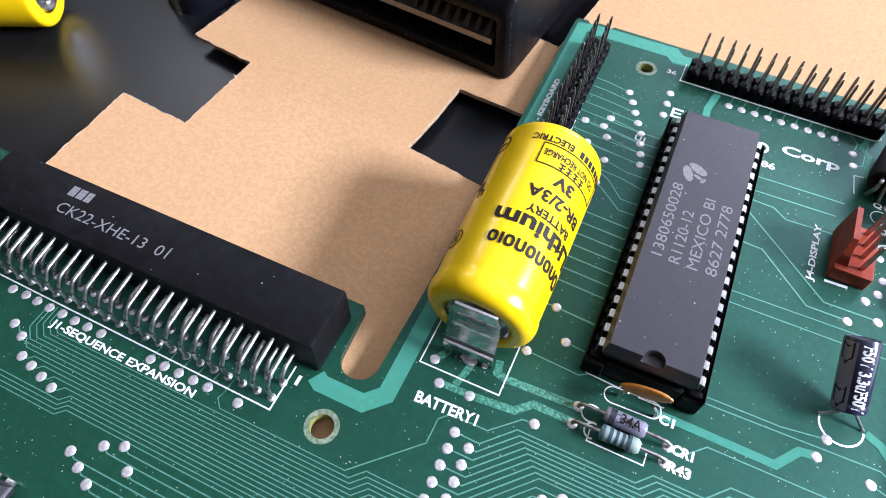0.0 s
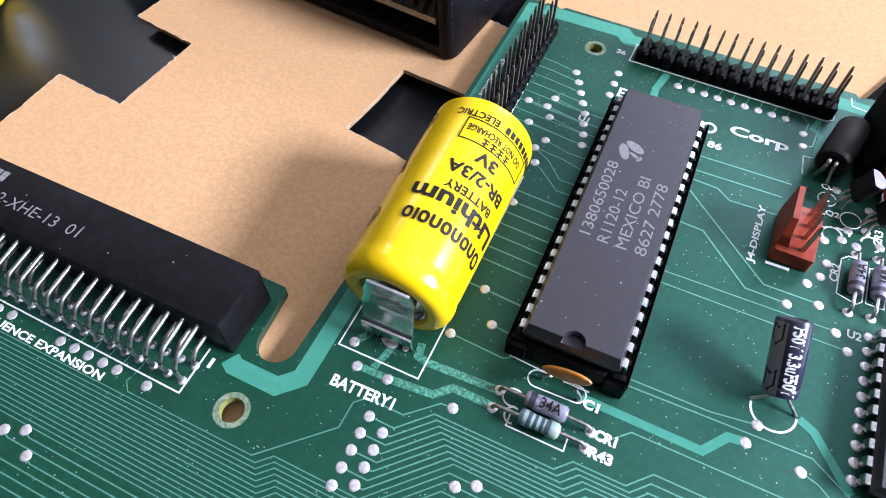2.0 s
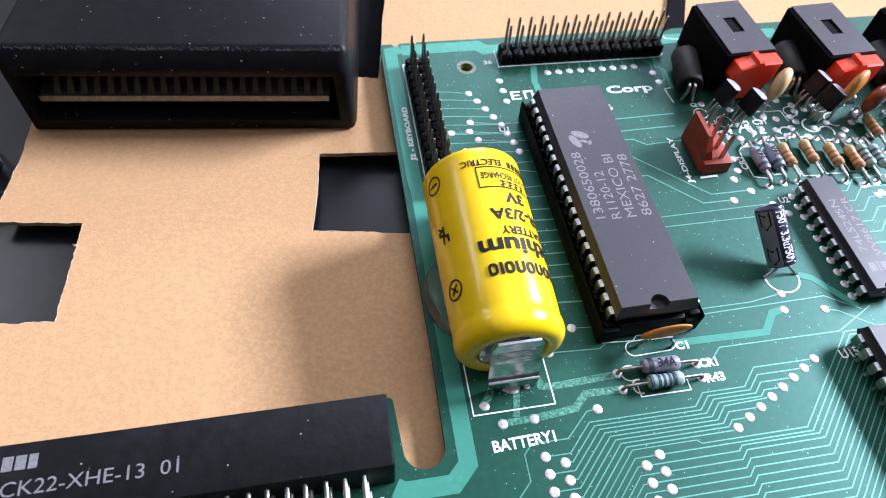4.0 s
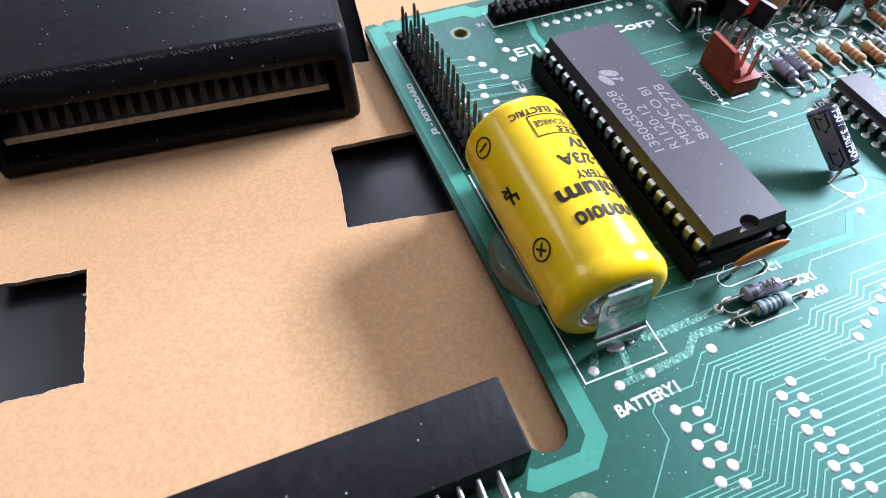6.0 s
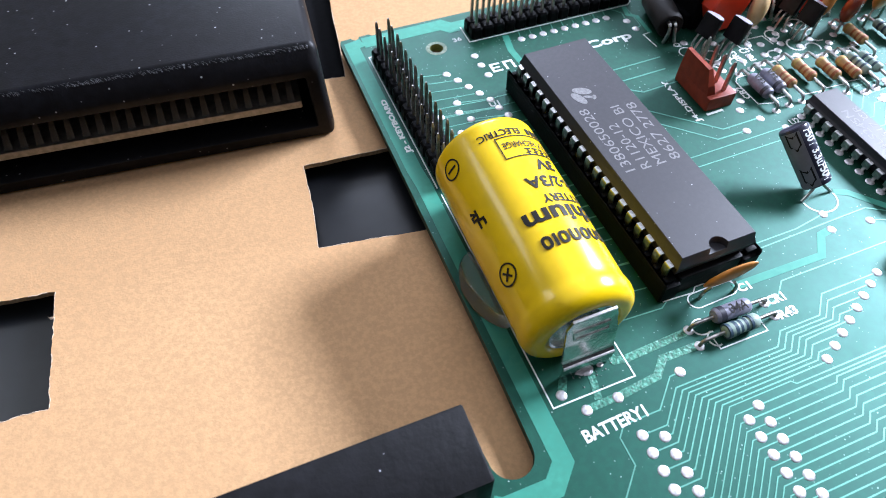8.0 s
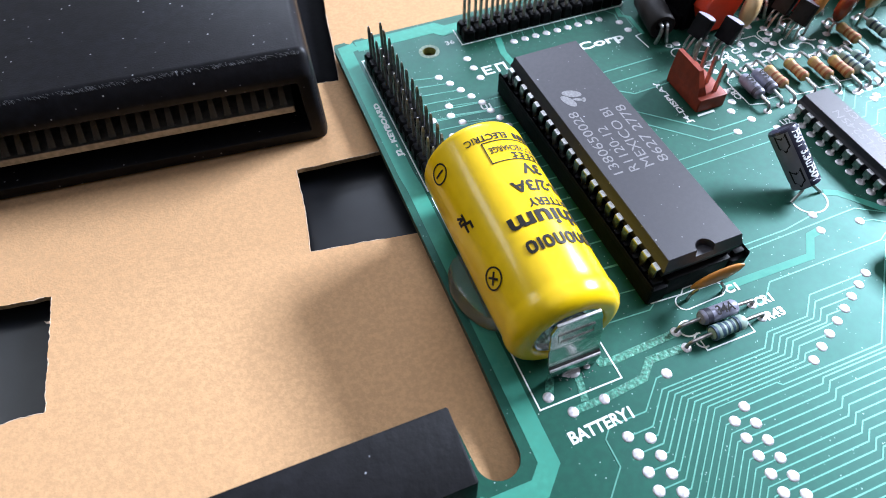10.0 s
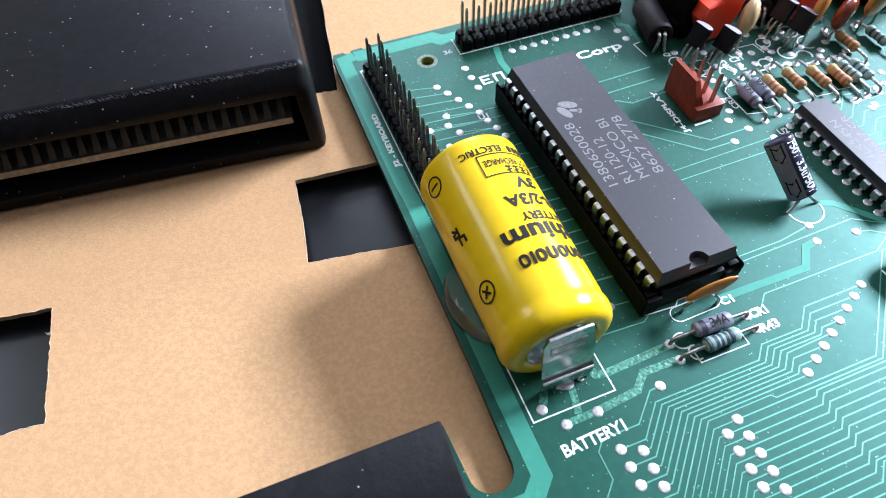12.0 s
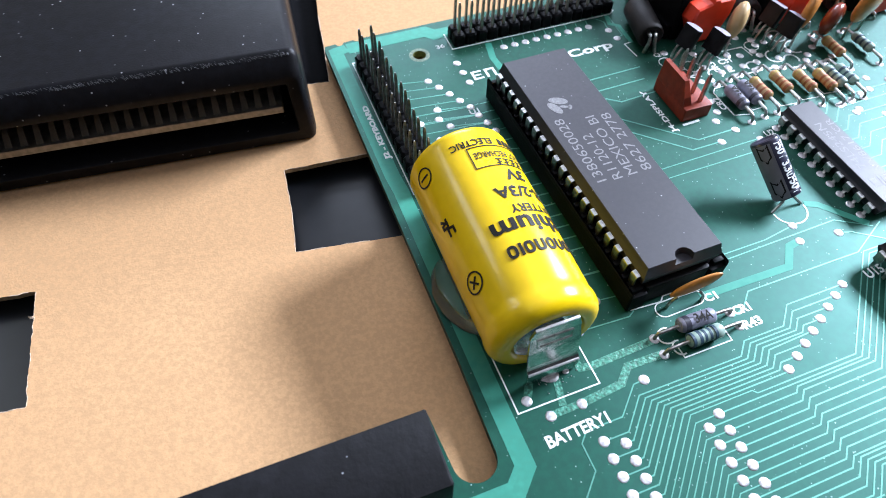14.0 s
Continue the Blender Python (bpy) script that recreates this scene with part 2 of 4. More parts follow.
def ribbon(bm, pts, w, z0=0.0, z1=0.035):
    """A flat track of width w along points of the board, mitred at its bends; no two lie quite level."""
    LAID[0] += 1
    z1 += 0.0008 * (LAID[0] % 12)
    pts = [Vector((p[0], p[1])) for p in pts]
    loops = []
    for i, p in enumerate(pts):
        a = (p - pts[i - 1]).normalized() if i else (pts[1] - p).normalized()
        b = (pts[i + 1] - p).normalized() if i + 1 < len(pts) else a
        n = Vector((-(a + b).y, (a + b).x)).normalized()
        k = w / 2 / max(0.4, n.dot(Vector((-a.y, a.x))))
        l, r = p + n * k, p - n * k
        loops.append([(r.x, r.y, z0), (r.x, r.y, z1), (l.x, l.y, z1), (l.x, l.y, z0)])
    return loft(bm, loops)


def outline(bm, pts, w, z0=0.0, z1=0.05):
    """A closed drawn line."""
    ribbon(bm, list(pts) + [pts[0]], w, z0, z1)
    return bm


def letters(body, wide, high, bold=0.012, depth=0.02):
    """Flat letters of that width and height as a bmesh in the plane of x and y, from the lower left corner."""
    cu = bpy.data.curves.new("letters", "FONT")
    cu.body, cu.size, cu.resolution_u, cu.offset, cu.extrude = body, 1.0, 3, bold, 0.0
    ob = bpy.data.objects.new("letters", cu)
    me = bpy.data.meshes.new_from_object(ob)
    bm = bmesh.new()
    bm.from_mesh(me)
    bpy.data.objects.remove(ob), bpy.data.meshes.remove(me), bpy.data.curves.remove(cu)
    xs, ys = [v.co.x for v in bm.verts], [v.co.y for v in bm.verts]
    x0, x1, y0, y1 = min(xs), max(xs), min(ys), max(ys)
    for v in bm.verts:
        v.co.x, v.co.y, v.co.z = (v.co.x - x0) / (x1 - x0) * wide, (v.co.y - y0) / (y1 - y0) * high, depth
    return bm


def bars(bm, spans, high, z=0.02):
    """Plain bars in place of writing: rows of start, end."""
    for a, b in spans:
        box(bm, a, 0, 0, b, high, z)
    return bm


def wrap(bm, radius, angle0, y_of, sign=1):
    """Bends flat letters round the battery: x runs round it, y along it."""
    for _ in range(5):
        long = [e for e in bm.edges if e.calc_length() > 0.8]
        if not long:
            break
        bmesh.ops.subdivide_edges(bm, edges=long, cuts=1)
    bmesh.ops.triangulate(bm, faces=bm.faces[:])
    for v in bm.verts:
        a = angle0 + v.co.x / radius
        r = radius + v.co.z
        v.co = Vector((-r * math.sin(a), y_of - v.co.y, r * math.cos(a)))
    return bm


def fill(bm, loops, z0, z1):
    """A plate with holes: the first loop is its rim."""
    edges = []
    for loop in loops:
        vs = [bm.verts.new((x, y, z1)) for x, y in loop]
        edges += [bm.edges.new((a, b)) for a, b in zip(vs, vs[1:] + vs[:1])]
    bmesh.ops.triangle_fill(bm, edges=edges, use_beauty=True)
    bmesh.ops.recalc_face_normals(bm, faces=bm.faces[:])
    if bm.faces and sum(f.normal.z for f in bm.faces) < 0:
        bmesh.ops.reverse_faces(bm, faces=bm.faces[:])
    top = bm.faces[:]
    low = {}
    rim = [e for e in bm.edges if e.is_boundary]
    for v in list(bm.verts):
        low[v] = bm.verts.new((v.co.x, v.co.y, z0))
    for f in top:
        bm.faces.new([low[v] for v in reversed(f.verts)])
    for e in rim:
        f = e.link_faces[0]
        a, b = e.verts
        ls = [l for l in f.loops if l.edge == e][0]
        a, b = ls.vert, ls.link_loop_next.vert
        side = bm.faces.new((b, a, low[a], low[b]))
        side.material_index = 1
    return bm


def circle(x, y, r, n=24, a0=0.0, a1=360.0):
    k = n if a1 - a0 >= 360 else n - 1
    return [(x + r * math.cos(radians(a0 + (a1 - a0) * i / k)), y + r * math.sin(radians(a0 + (a1 - a0) * i / k))) for i in range(n)]


# ---- room ----
def plain_wall(name, x0, y0, z0, x1, y1, z1, mat, label):
    bm = bmesh.new()
    box(bm, x0 * 1000, y0 * 1000, z0 * 1000, x1 * 1000, y1 * 1000, z1 * 1000)
    return tagged(finish(name, bm, mat, smooth=0), label, name.split("_")[0], kind="structure")


FLOOR_Z, TOP_Z = -0.785, 1.75
plain_wall("floor", -2.0, -2.0, FLOOR_Z - 0.1, EAST, 2.0, FLOOR_Z, FLOORING, "brown wooden floor of the room")
plain_wall("ceiling", -2.1, -2.1, TOP_Z, EAST + 0.1, 2.1, TOP_Z + 0.1, CEILING, "plain pale grey ceiling")
# unseen west and south walls, dark to keep reflections in upright faces black
plain_wall("wall_west", -2.1, -2.1, FLOOR_Z, -2.0, 2.1, TOP_Z, DARKWALL, "unseen wall, kept dark so that upright faces reflect little")
plain_wall("wall_south", -2.0, -2.1, FLOOR_Z, EAST, -2.0, TOP_Z, DARKWALL, "unseen wall, kept dark so that upright faces reflect little")
bm = bmesh.new()
nx0, nx1, nz0, nz1 = NORTH_X - 0.5, NORTH_X + 0.5, NORTH_Z - 0.35, NORTH_Z + 0.35
for x0, z0, x1, z1 in ((-2.0, FLOOR_Z, nx0, TOP_Z), (nx1, FLOOR_Z, EAST, TOP_Z), (nx0, FLOOR_Z, nx1, nz0), (nx0, nz1, nx1, TOP_Z)):
    box(bm, x0 * 1000, 2000, z0 * 1000, x1 * 1000, 2100, z1 * 1000)
tagged(finish("wall_north", bm, WALLPAINT, smooth=0), "off-white painted wall with a window opening", "wall", kind="structure")
# unseen window added round the north fill lamp
win = thing("fill_window", "unseen white framed window in the room's wall", "window", kind="structure")
bm = bmesh.new()
for x0, z0, x1, z1 in ((nx0, nz0, nx0 + 0.05, nz1), (nx1 - 0.05, nz0, nx1, nz1), (nx0 + 0.05, nz0, nx1 - 0.05, nz0 + 0.05), (nx0 + 0.05, nz1 - 0.05, nx1 - 0.05, nz1)):
    box(bm, x0 * 1000, 2030, z0 * 1000, x1 * 1000, 2070, z1 * 1000)
part("window_frame", bm, WALLPAINT, win, smooth=0)
bm = bmesh.new()
box(bm, nx0 * 1000 + 50, 2046, nz0 * 1000 + 50, nx1 * 1000 - 50, 2050, nz1 * 1000 - 50)
part("pane", bm, PANE, win, smooth=0).visible_shadow = False
bm = bmesh.new()
wy0, wy1, wz0, wz1 = WINDOW_Y - WIDE / 2 - 0.05, WINDOW_Y + WIDE / 2 + 0.05, WINDOW_Z - TALL / 2 - 0.05, WINDOW_Z + TALL / 2 + 0.05
for x0, y0, z0, x1, y1, z1 in ((EAST, -2.1, FLOOR_Z, EAST + 0.1, wy0, TOP_Z), (EAST, wy1, FLOOR_Z, EAST + 0.1, 2.1, TOP_Z),
                               (EAST, wy0, FLOOR_Z, EAST + 0.1, wy1, wz0), (EAST, wy0, wz1, EAST + 0.1, wy1, TOP_Z)):
    box(bm, x0 * 1000, y0 * 1000, z0 * 1000, x1 * 1000, y1 * 1000, z1 * 1000)
tagged(finish("wall_east", bm, WALLPAINT, smooth=0), "off-white painted wall with a window opening", "wall", kind="structure")
win = thing("window_1", "unseen white framed window in the room's wall", "window", kind="structure")
bm = bmesh.new()
for y0, z0, y1, z1 in ((wy0, wz0, wy0 + 0.05, wz1), (wy1 - 0.05, wz0, wy1, wz1), (wy0 + 0.05, wz0, wy1 - 0.05, wz0 + 0.05), (wy0 + 0.05, wz1 - 0.05, wy1 - 0.05, wz1)):
    box(bm, EAST * 1000 + 30, y0 * 1000, z0 * 1000, EAST * 1000 + 70, y1 * 1000, z1 * 1000)
part("window_frame", bm, WALLPAINT, win, smooth=0)
bm = bmesh.new()
box(bm, EAST * 1000 + 46, wy0 * 1000 + 50, wz0 * 1000 + 50, EAST * 1000 + 50, wy1 * 1000 - 50, wz1 * 1000 - 50)
part("pane", bm, PANE, win, smooth=0).visible_shadow = False
table = thing("table", "brown wooden table under the opened keyboard case", "table")
bm = bmesh.new()
box(bm, -600, -400, -60, 700, 450, -35, 3)
part("tabletop", bm, WOOD, table)
bm = bmesh.new()
box(bm, -25, -25, FLOOR_Z * 1000, 25, 25, -60)
leg = part("leg", bm, WOOD, table, m=mm(-560, -360, 0))
for x, y in ((660, -360), (660, 410), (-560, 410)):
    again(leg, mm(x, y, 0))
cl = thing("ceiling_light", "square white ceiling light of the room", "ceiling light", pose(-1.64, 1.25, 1.66))
bm = bmesh.new()
fill(bm, [[(-350, -350), (350, -350), (350, 350), (-350, 350)], [(-334, -334), (-334, 334), (334, 334), (334, -334)]], -45, 90)
part("frame", bm, [WALLPAINT, WALLPAINT], cl, smooth=0)

# ---- under the board: glossy case panel and cardboard ----
bm = bmesh.new()
box(bm, -330, -160, -35, 320, 260, -6.6, 2)
tagged(finish("case_panel", bm, GLOSS), "glossy black plastic case panel under the cardboard", "panel")

rng = random.Random(4)


def torn(a, b, n=10, k=0.12):
    """Points from a to b, b left out, a little ragged as cut with a knife."""
    out = []
    for i in range(n):
        t = i / n
        j = 0 if i == 0 else rng.uniform(-k, k)
        out.append((a[0] + (b[0] - a[0]) * t + j, a[1] + (b[1] - a[1]) * t + j))
    return out


def ragged(corners, n=10, k=0.12):
    return [p for a, b in zip(corners, corners[1:] + corners[:1]) for p in torn(a, b, n, k)]


bm = bmesh.new()
rim = ragged([(230, 190), (-104, 190), (-107.5, 60), (-109, 28.3), (-111.2, 13.4), (-95.0, 10.9), (-95.8, 1.5), (-96.7, -9.5), (-113.2, -8.0),
              (-113.8, -28.5), (-114.5, -120), (230, -120)], 12, 0.14)
windows = [ragged([(-51.6, 23.2), (-52.6, 13.0), (-54.0, 4.0), (-34, 0.6), (-34, 21.8)], 8, 0.06),
           ragged([(-46, 46.4), (-37.2, 44.6), (-29.5, 92), (-44, 93)], 8, 0.1)]
fill(bm, [rim] + [w[::-1] for w in windows], -4.0, -3.0)
sheet = tagged(finish("cardboard_sheet", bm, [CARD, CARDEDGE], smooth=0), "flat brown cardboard sheet with rough cut openings", "cardboard")


def frayed(loop):
    """Pale paper that stands up along a cut, thick and thin by turns."""
    bm = bmesh.new()
    for a, b in zip(loop, loop[1:]):
        if rng.random() < 0.12:
            continue
        h, r = rng.uniform(-0.03, 0.08), rng.uniform(0.04, 0.1)
        m_ = ((a[0] + b[0]) / 2 + rng.uniform(-0.08, 0.08), (a[1] + b[1]) / 2 + rng.uniform(-0.08, 0.08))
        tube(bm, [(*a, -3.06), (*m_, -3.02 + h), (*b, -3.06)], r, 6, 0.8)
    part("torn_lip", bm, LIP, sheet, "pale frayed paper along a cut edge", 60)


frayed(rim[36:120])
for w in windows:
    frayed(w + w[:1])
bm = bmesh.new()
loft(bm, [[(x - t, y - t * 0.4, -3.1 + 0.2 * t), (x - t, y + t * 0.6, -3.1 + 0.2 * t), (x - t, y + t * 0.3, -2.9 + 0.3 * t)] for x, y, t in ((-95.0, 5.9, 0.5), (-95.5, 6.0, 0.42), (-96.1, 6.4, 0.12))])
part("torn_lip", bm, LIP, sheet, "small pale torn paper tag", 0)

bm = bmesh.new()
# matt black strip added in the long opening to stand for its deep shade
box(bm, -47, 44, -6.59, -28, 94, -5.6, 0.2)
tagged(finish("opening_shade_strip", bm, MATTBLACK), "matt black strip that imitates the deep shade in the cardboard's long opening", "strip")
bm = bmesh.new()
loft(bm, [[(34.0, 53.4, z), (39.0, 52.9, z), (47.5, 72.5, z), (43.5, 74, z)] for z in (-2.99, -2.2)] + [[(34.3, 53.7, -2.0), (38.8, 53.2, -2.0), (47.1, 72.3, -2.0), (43.6, 73.6, -2.0)]])
tagged(finish("bracket", bm, MATTBLACK, smooth=0), "black plastic bracket strip lying on the cardboard", "bracket")

# ---- circuit board ----
board = thing("circuit_board", "green printed circuit board with fine traces and white lettering", "circuit board")
HOLES = ((-39.9, -51.5, 1.85), (-17.75, 42.7, 1.45))
bm = bmesh.new()
notch = circle(-39.75, -40.2, 3.1, 15, 180, 360)
left_edge = [(-36.3, -25), (-36.25, 0), (-36.2, 25), (-36, 51.2), (-35.6, 52.2)]
bites = [(-33.4, 52.3), (-33.1, 51.7), (-32.5, 51.4), (-31.9, 51.7), (-31.6, 52.3), (-29.4, 52.4), (-29.0, 51.9), (-28.4, 51.7), (-27.8, 52.0), (-27.5, 52.5)]
rim = [(-220, -150), (180, -150), (180, 51.6), (34.5, 51.6), (32.4, 50.9), (31.6, 51.8)] + [(-27.5, 52.5)] + bites[::-1][1:] + left_edge[::-1] + notch[::-1] + \
    [(-43.4, -32.2), (-43.9, -31.7), (-220, -31.2)]
fill(bm, [rim] + [circle(x, y, r, 28) for x, y, r in HOLES], -1.6, 0.0)
part("substrate", bm, [MASK, EDGE], board, smooth=0)

# bare rings round the mounting holes
for x, y, r in HOLES:
    bm = bmesh.new()
    fill(bm, [circle(0, 0, r + 0.75, 28), circle(0, 0, r - 0.03, 28)], 0, 0.03)
    part("hole_ring", bm, [BARE, BARE], board, "pale ring round a mounting hole", 0, mm(x, y, 0))
    bm = bmesh.new()
    fill(bm, [circle(0, 0, r - 0.005, 28), circle(0, 0, r - 0.06, 28)], -1.6, -0.01)
    part("hole_wall", bm, [OLIVE, OLIVE], board, "olive bare laminate inside a mounting hole", 0, mm(x, y, 0))

# broad ground copper along the edge
bm = bmesh.new()
ribbon(bm, [(-44.6, -45.2), (-43.4, -45.95), (-36.3, -45.95), (-33.75, -43.4), (-33.6, 8), (-33.9, 12), (-33.9, 49.7), (-31.5, 50.2)], 2.75, 0, 0.03)
ribbon(bm, [(-31.4, 49.9), (-14, 49.9), (-12.4, 48.2), (60, 47.6)], 3.4, 0, 0.031)
part("ground_strip", bm, STRIP, board, smooth=0)

# wide power tracks
for pts, w in (([(-24.2, -33.5), (-25.2, -37.6)], 1.1), ([(-27.5, -38.3), (-22.9, -38.2)], 1.1), ([(-22.2, -38.2), (-15.8, -37.6), (-13.6, -35.5), (-7.6, -35.6)], 1.2),
               ([(-20.6, -31.2), (-20.2, -33.3), (-18.6, -33.6), (-7.6, -33.1)], 1.2), ([(3.3, -29.1), (20.2, -29.3), (23.0, -25.9), (25.2, -25.6)], 1.3),
               ([(31.4, -19.2), (33.5, -20.2), (39.0, -26.8)], 1.3), ([(-2.6, 41.5), (-3.6, 36.5), (-3.0, 27)], 1.4),
               ([(26.2, 41.5), (25.4, 38.5), (27.0, 37.2), (26.6, 31)], 0.9), ([(-29.6, -35.2), (-28.2, -32.8)], 1.2)):
    bm = bmesh.new()
    ribbon(bm, pts, w)
    part("power_track", bm, CRINKLE if pts[0][1] < -30 and pts[0][0] < 0 else STRIP, board, "broad pale green copper track", 0)

# fine signal tracks
bm = bmesh.new()
LINE, FINE = 0.19, 0.15
pads = []
for k in range(10):
    y = -44.18 - 1.27 * k
    pads.append((-22.35 if k % 2 == 0 else -19.65, y))
VIA_RIGHT = [(26.06 - 2.535 * j, -35.1 - 1.31 * j) for j in range(8)]
for k in range(8):
    y = -44.18 - 1.27 * k
    cx, cy = -14.34 + 0.637 * k, -40.05 - 0.645 * k
    vx, vy = VIA_RIGHT[k]
    jx, rise = 3.05 + 0.65 * k, vy - cy
    up = min(2.0, rise)
    tail = [(jx + up, cy + up)]
    if rise > 2.3:
        tail += [(15.2 - (rise - up), cy + up), (15.2, vy)]
    ribbon(bm, [pads[k], (cx - (cy - y), y), (cx, cy), (jx, cy)] + tail + [(vx, vy)], LINE)
# long bus that comes in from the expansion connector, climbs between the two groups of pads and leaves to the right
W_PADS = [(-5.3 if k % 2 == 0 else -7.8, -46.4 - 1.27 * k) for k in range(13)]
for j in range(16):
    ya, yz = -55.5 - 0.64 * j, -54.33 - 0.645 * (j - 1)
    if j == 0:
        left = [(-55.4, -52.9), (-55.8, -54.3), (-54.6, ya)]
    elif j < 6:
        x = -85.2 - 0.75 * j
        left = [(x, -52.6), (x, ya + 1.6), (x + 1.6, ya)]
    elif j < 12:
        px, py = ((-91.5, -57.7), (-88.9, -58.9), (-86.4, -61.4), (-84.0, -62.0), (-81.4, -62.7), (-78.8, -63.4))[j - 6]
        left = [(px, py), (px + 1.0, py), (px + 1.0 + abs(ya - py), ya)]
    else:
        left = [(-104, ya - 2.2 + 3.2), (-93 + j * 0.4, ya - 1.2), (-76.5 + (j - 12) * 0.3, ya - 1.2), (-75.3 + (j - 12) * 0.3, ya)]
    if j == 0:
        ribbon(bm, left + [(-33.9, ya)], FINE)
        continue
    i = j - 1
    xl, top = -32.95 + 0.47 * i, -45.13 - 1.27 * i
    run = left + [(xl, ya), (xl + yz - ya, yz)]
    if i < 14:
        run += [(-9.15 - (top - yz), yz), (-9.15, top)]
        run += [(1.15, top), (1.75, top - 0.6), (6, top - 0.6)] if i == 0 else [W_PADS[i - 1]]
    else:
        run += [(9.0 - 0.6 * (i - 13), yz)]
    ribbon(bm, run, FINE)
# tracks that leave the middle pads to the right, step up, climb slantwise and run off past the next chip
for i in range(18):
    m_ = i - 1
    low = -46.4 - 1.27 * m_ if i else -45.73
    high = low if i < 2 else low + 0.75 if i == 2 else low + 1.25 if m_ < 11 else -57.7 - 0.62 * (m_ - 10)
    start = (6, low) if i == 0 else W_PADS[m_] if m_ < 13 else (-9 + 0.4 * m_, low)
    turn_y = -31.1 - 0.68 * i
    run = [start, (7.0, low)] + ([(7.0 + high - low, high)] if high > low else [])
    ribbon(bm, run + [(65.0 + 1.3 * i + high, high), (65.0 + 1.3 * i + turn_y, turn_y), (90, turn_y)], LINE)
# single tracks
ribbon(bm, [(-12.46, -38.2), (-14.2, -38.3), (-18.2, -42.0), (-23.9, -42.0), (-25.3, -43.4), (-25.35, -47.3), (-33.9, -55.5)], LINE)
ribbon(bm, [(-17.57, -27.9), (-9, -28.3), (-7.8, -27.6)], LINE)
ribbon(bm, [(-12.5, -24.0), (-9, -24.3)], LINE)
ribbon(bm, [(-15.87, -18.8), (-9, -19.3)], LINE)
for i in range(9):
    ribbon(bm, [(-18.5, 1.6 - 2.54 * i), (-9, 1.2 - 2.54 * i)], LINE * 1.35) if i not in (7,) else None
for x, y in ((-18.94, 34.2), (-17.6, 31.7), (-16.3, 29.1), (-15.1, 26.6), (-13.8, 24.1), (-13.2, 21.4), (-12.4, 18.9), (-11.8, 16.3)):
    ribbon(bm, [(-26.3, y + 1.2), (-23.5, y + 1.0), (x - 0.6, y + 0.1), (x, y)], LINE)
for x, y in ((-20.26, 25.5), (-20.9, 22.9), (-19.5, 20.4), (-24.7, 22.9), (-22.6, 17.6), (-18.2, 14.6)):
    ribbon(bm, [(x, y), (-13.5, y - 1.2), (-9.2, y - 1.2)], LINE)
ribbon(bm, [(-18.06, 8.8), (-16.3, 7.6), (-12.5, 4.4), (-9, 4.4)], LINE)
ribbon(bm, [(-19.3, 12.1), (-16.0, 10.2), (-12.8, 6.9), (-9, 6.9)], LINE)
ribbon(bm, [(-19.3, 12.1), (-14, 11.6), (-9.2, 10.4)], LINE)
ribbon(bm, [(8.0, 23.1), (8.3, 23.0), (24.0, 23.3)], LINE * 1.35)
ribbon(bm, [(8.0, 19.5), (8.3, 19.4), (22.9, 19.7)], LINE * 1.35)
ribbon(bm, [(8.0, 17.2), (8.2, 17.1), (12.5, 16.9), (14.9, 15.1), (19.4, 15.3), (23.6, 15.5)], LINE * 1.35)
ribbon(bm, [(8.0, 14.4), (8.4, 14.3), (23.1, 0.7), (31.3, 0.8)], LINE * 1.35)
ribbon(bm, [(8.0, 7.2), (8.3, 7.1), (12.2, 6.9), (20.6, -1.2), (26.6, -1.2)], LINE * 1.35)
ribbon(bm, [(8.2, -3.5), (33.5, -3.0), (34.4, -3.2)], LINE)
ribbon(bm, [(8.2, -5.8), (36.3, -5.6)], LINE)
ribbon(bm, [(8.2, -23.5), (20, -23.4), (26.3, -22.5)], LINE)
ribbon(bm, [(8.2, -24.6), (33.8, -24.0), (39.3, -27.4)], LINE)
ribbon(bm, [(5.9, -34.0), (8.5, -33.2), (11.0, -30.9), (33, -30.9), (41.1, -27)], LINE)
ribbon(bm, [(32.7, -26.5), (35, -27.2), (40, -30.8), (60, -30.8)], LINE)
for i in range(7):
    ribbon(bm, [(47.5, -1.8 - 2.54 * i), (51 + 0.4 * i, -1.8 - 2.54 * i), (54 + 0.4 * i, 1.2 - 2.54 * i), (85, 1.2 - 2.54 * i)], LINE)
for i in range(9):
    x = 0.03 + 2.555 * i
    ribbon(bm, [(x, 39.1), (x + 0.6, 42.2)], LINE)
ribbon(bm, [(24.06, 36.5), (24.6, 39.5), (23.0, 41.6)], LINE)
ribbon(bm, [(24.4, 33.4), (26.0, 34.0), (26.6, 41.6)], LINE)
for i in range(5):
    ribbon(bm, [(44 + i * 2.1, 30), (46 + i * 2.1, 26), (60 + i, 25.5 - i * 1.1)], LINE)
for x1, y1 in ((-63.4, -65.7), (-66.06, -66.9), (-60.8, -68.3), (-69.8, -69.4), (-67.3, -70.7), (-64.7, -72.0)):
    ribbon(bm, [(x1, y1), (x1 + 1.2, y1 - 0.6), (-36, y1 - 0.6)], LINE)
for i in range(6):
    ribbon(bm, [(-68.6 + 2.61 * i, -53.6), (-68.6 + 2.61 * i + 0.3, -51.0)], LINE)
tracks = part("signal_track", bm, TRACE, board, "fine pale green signal tracks", 0)
tagged(tracks, kind="stuff")

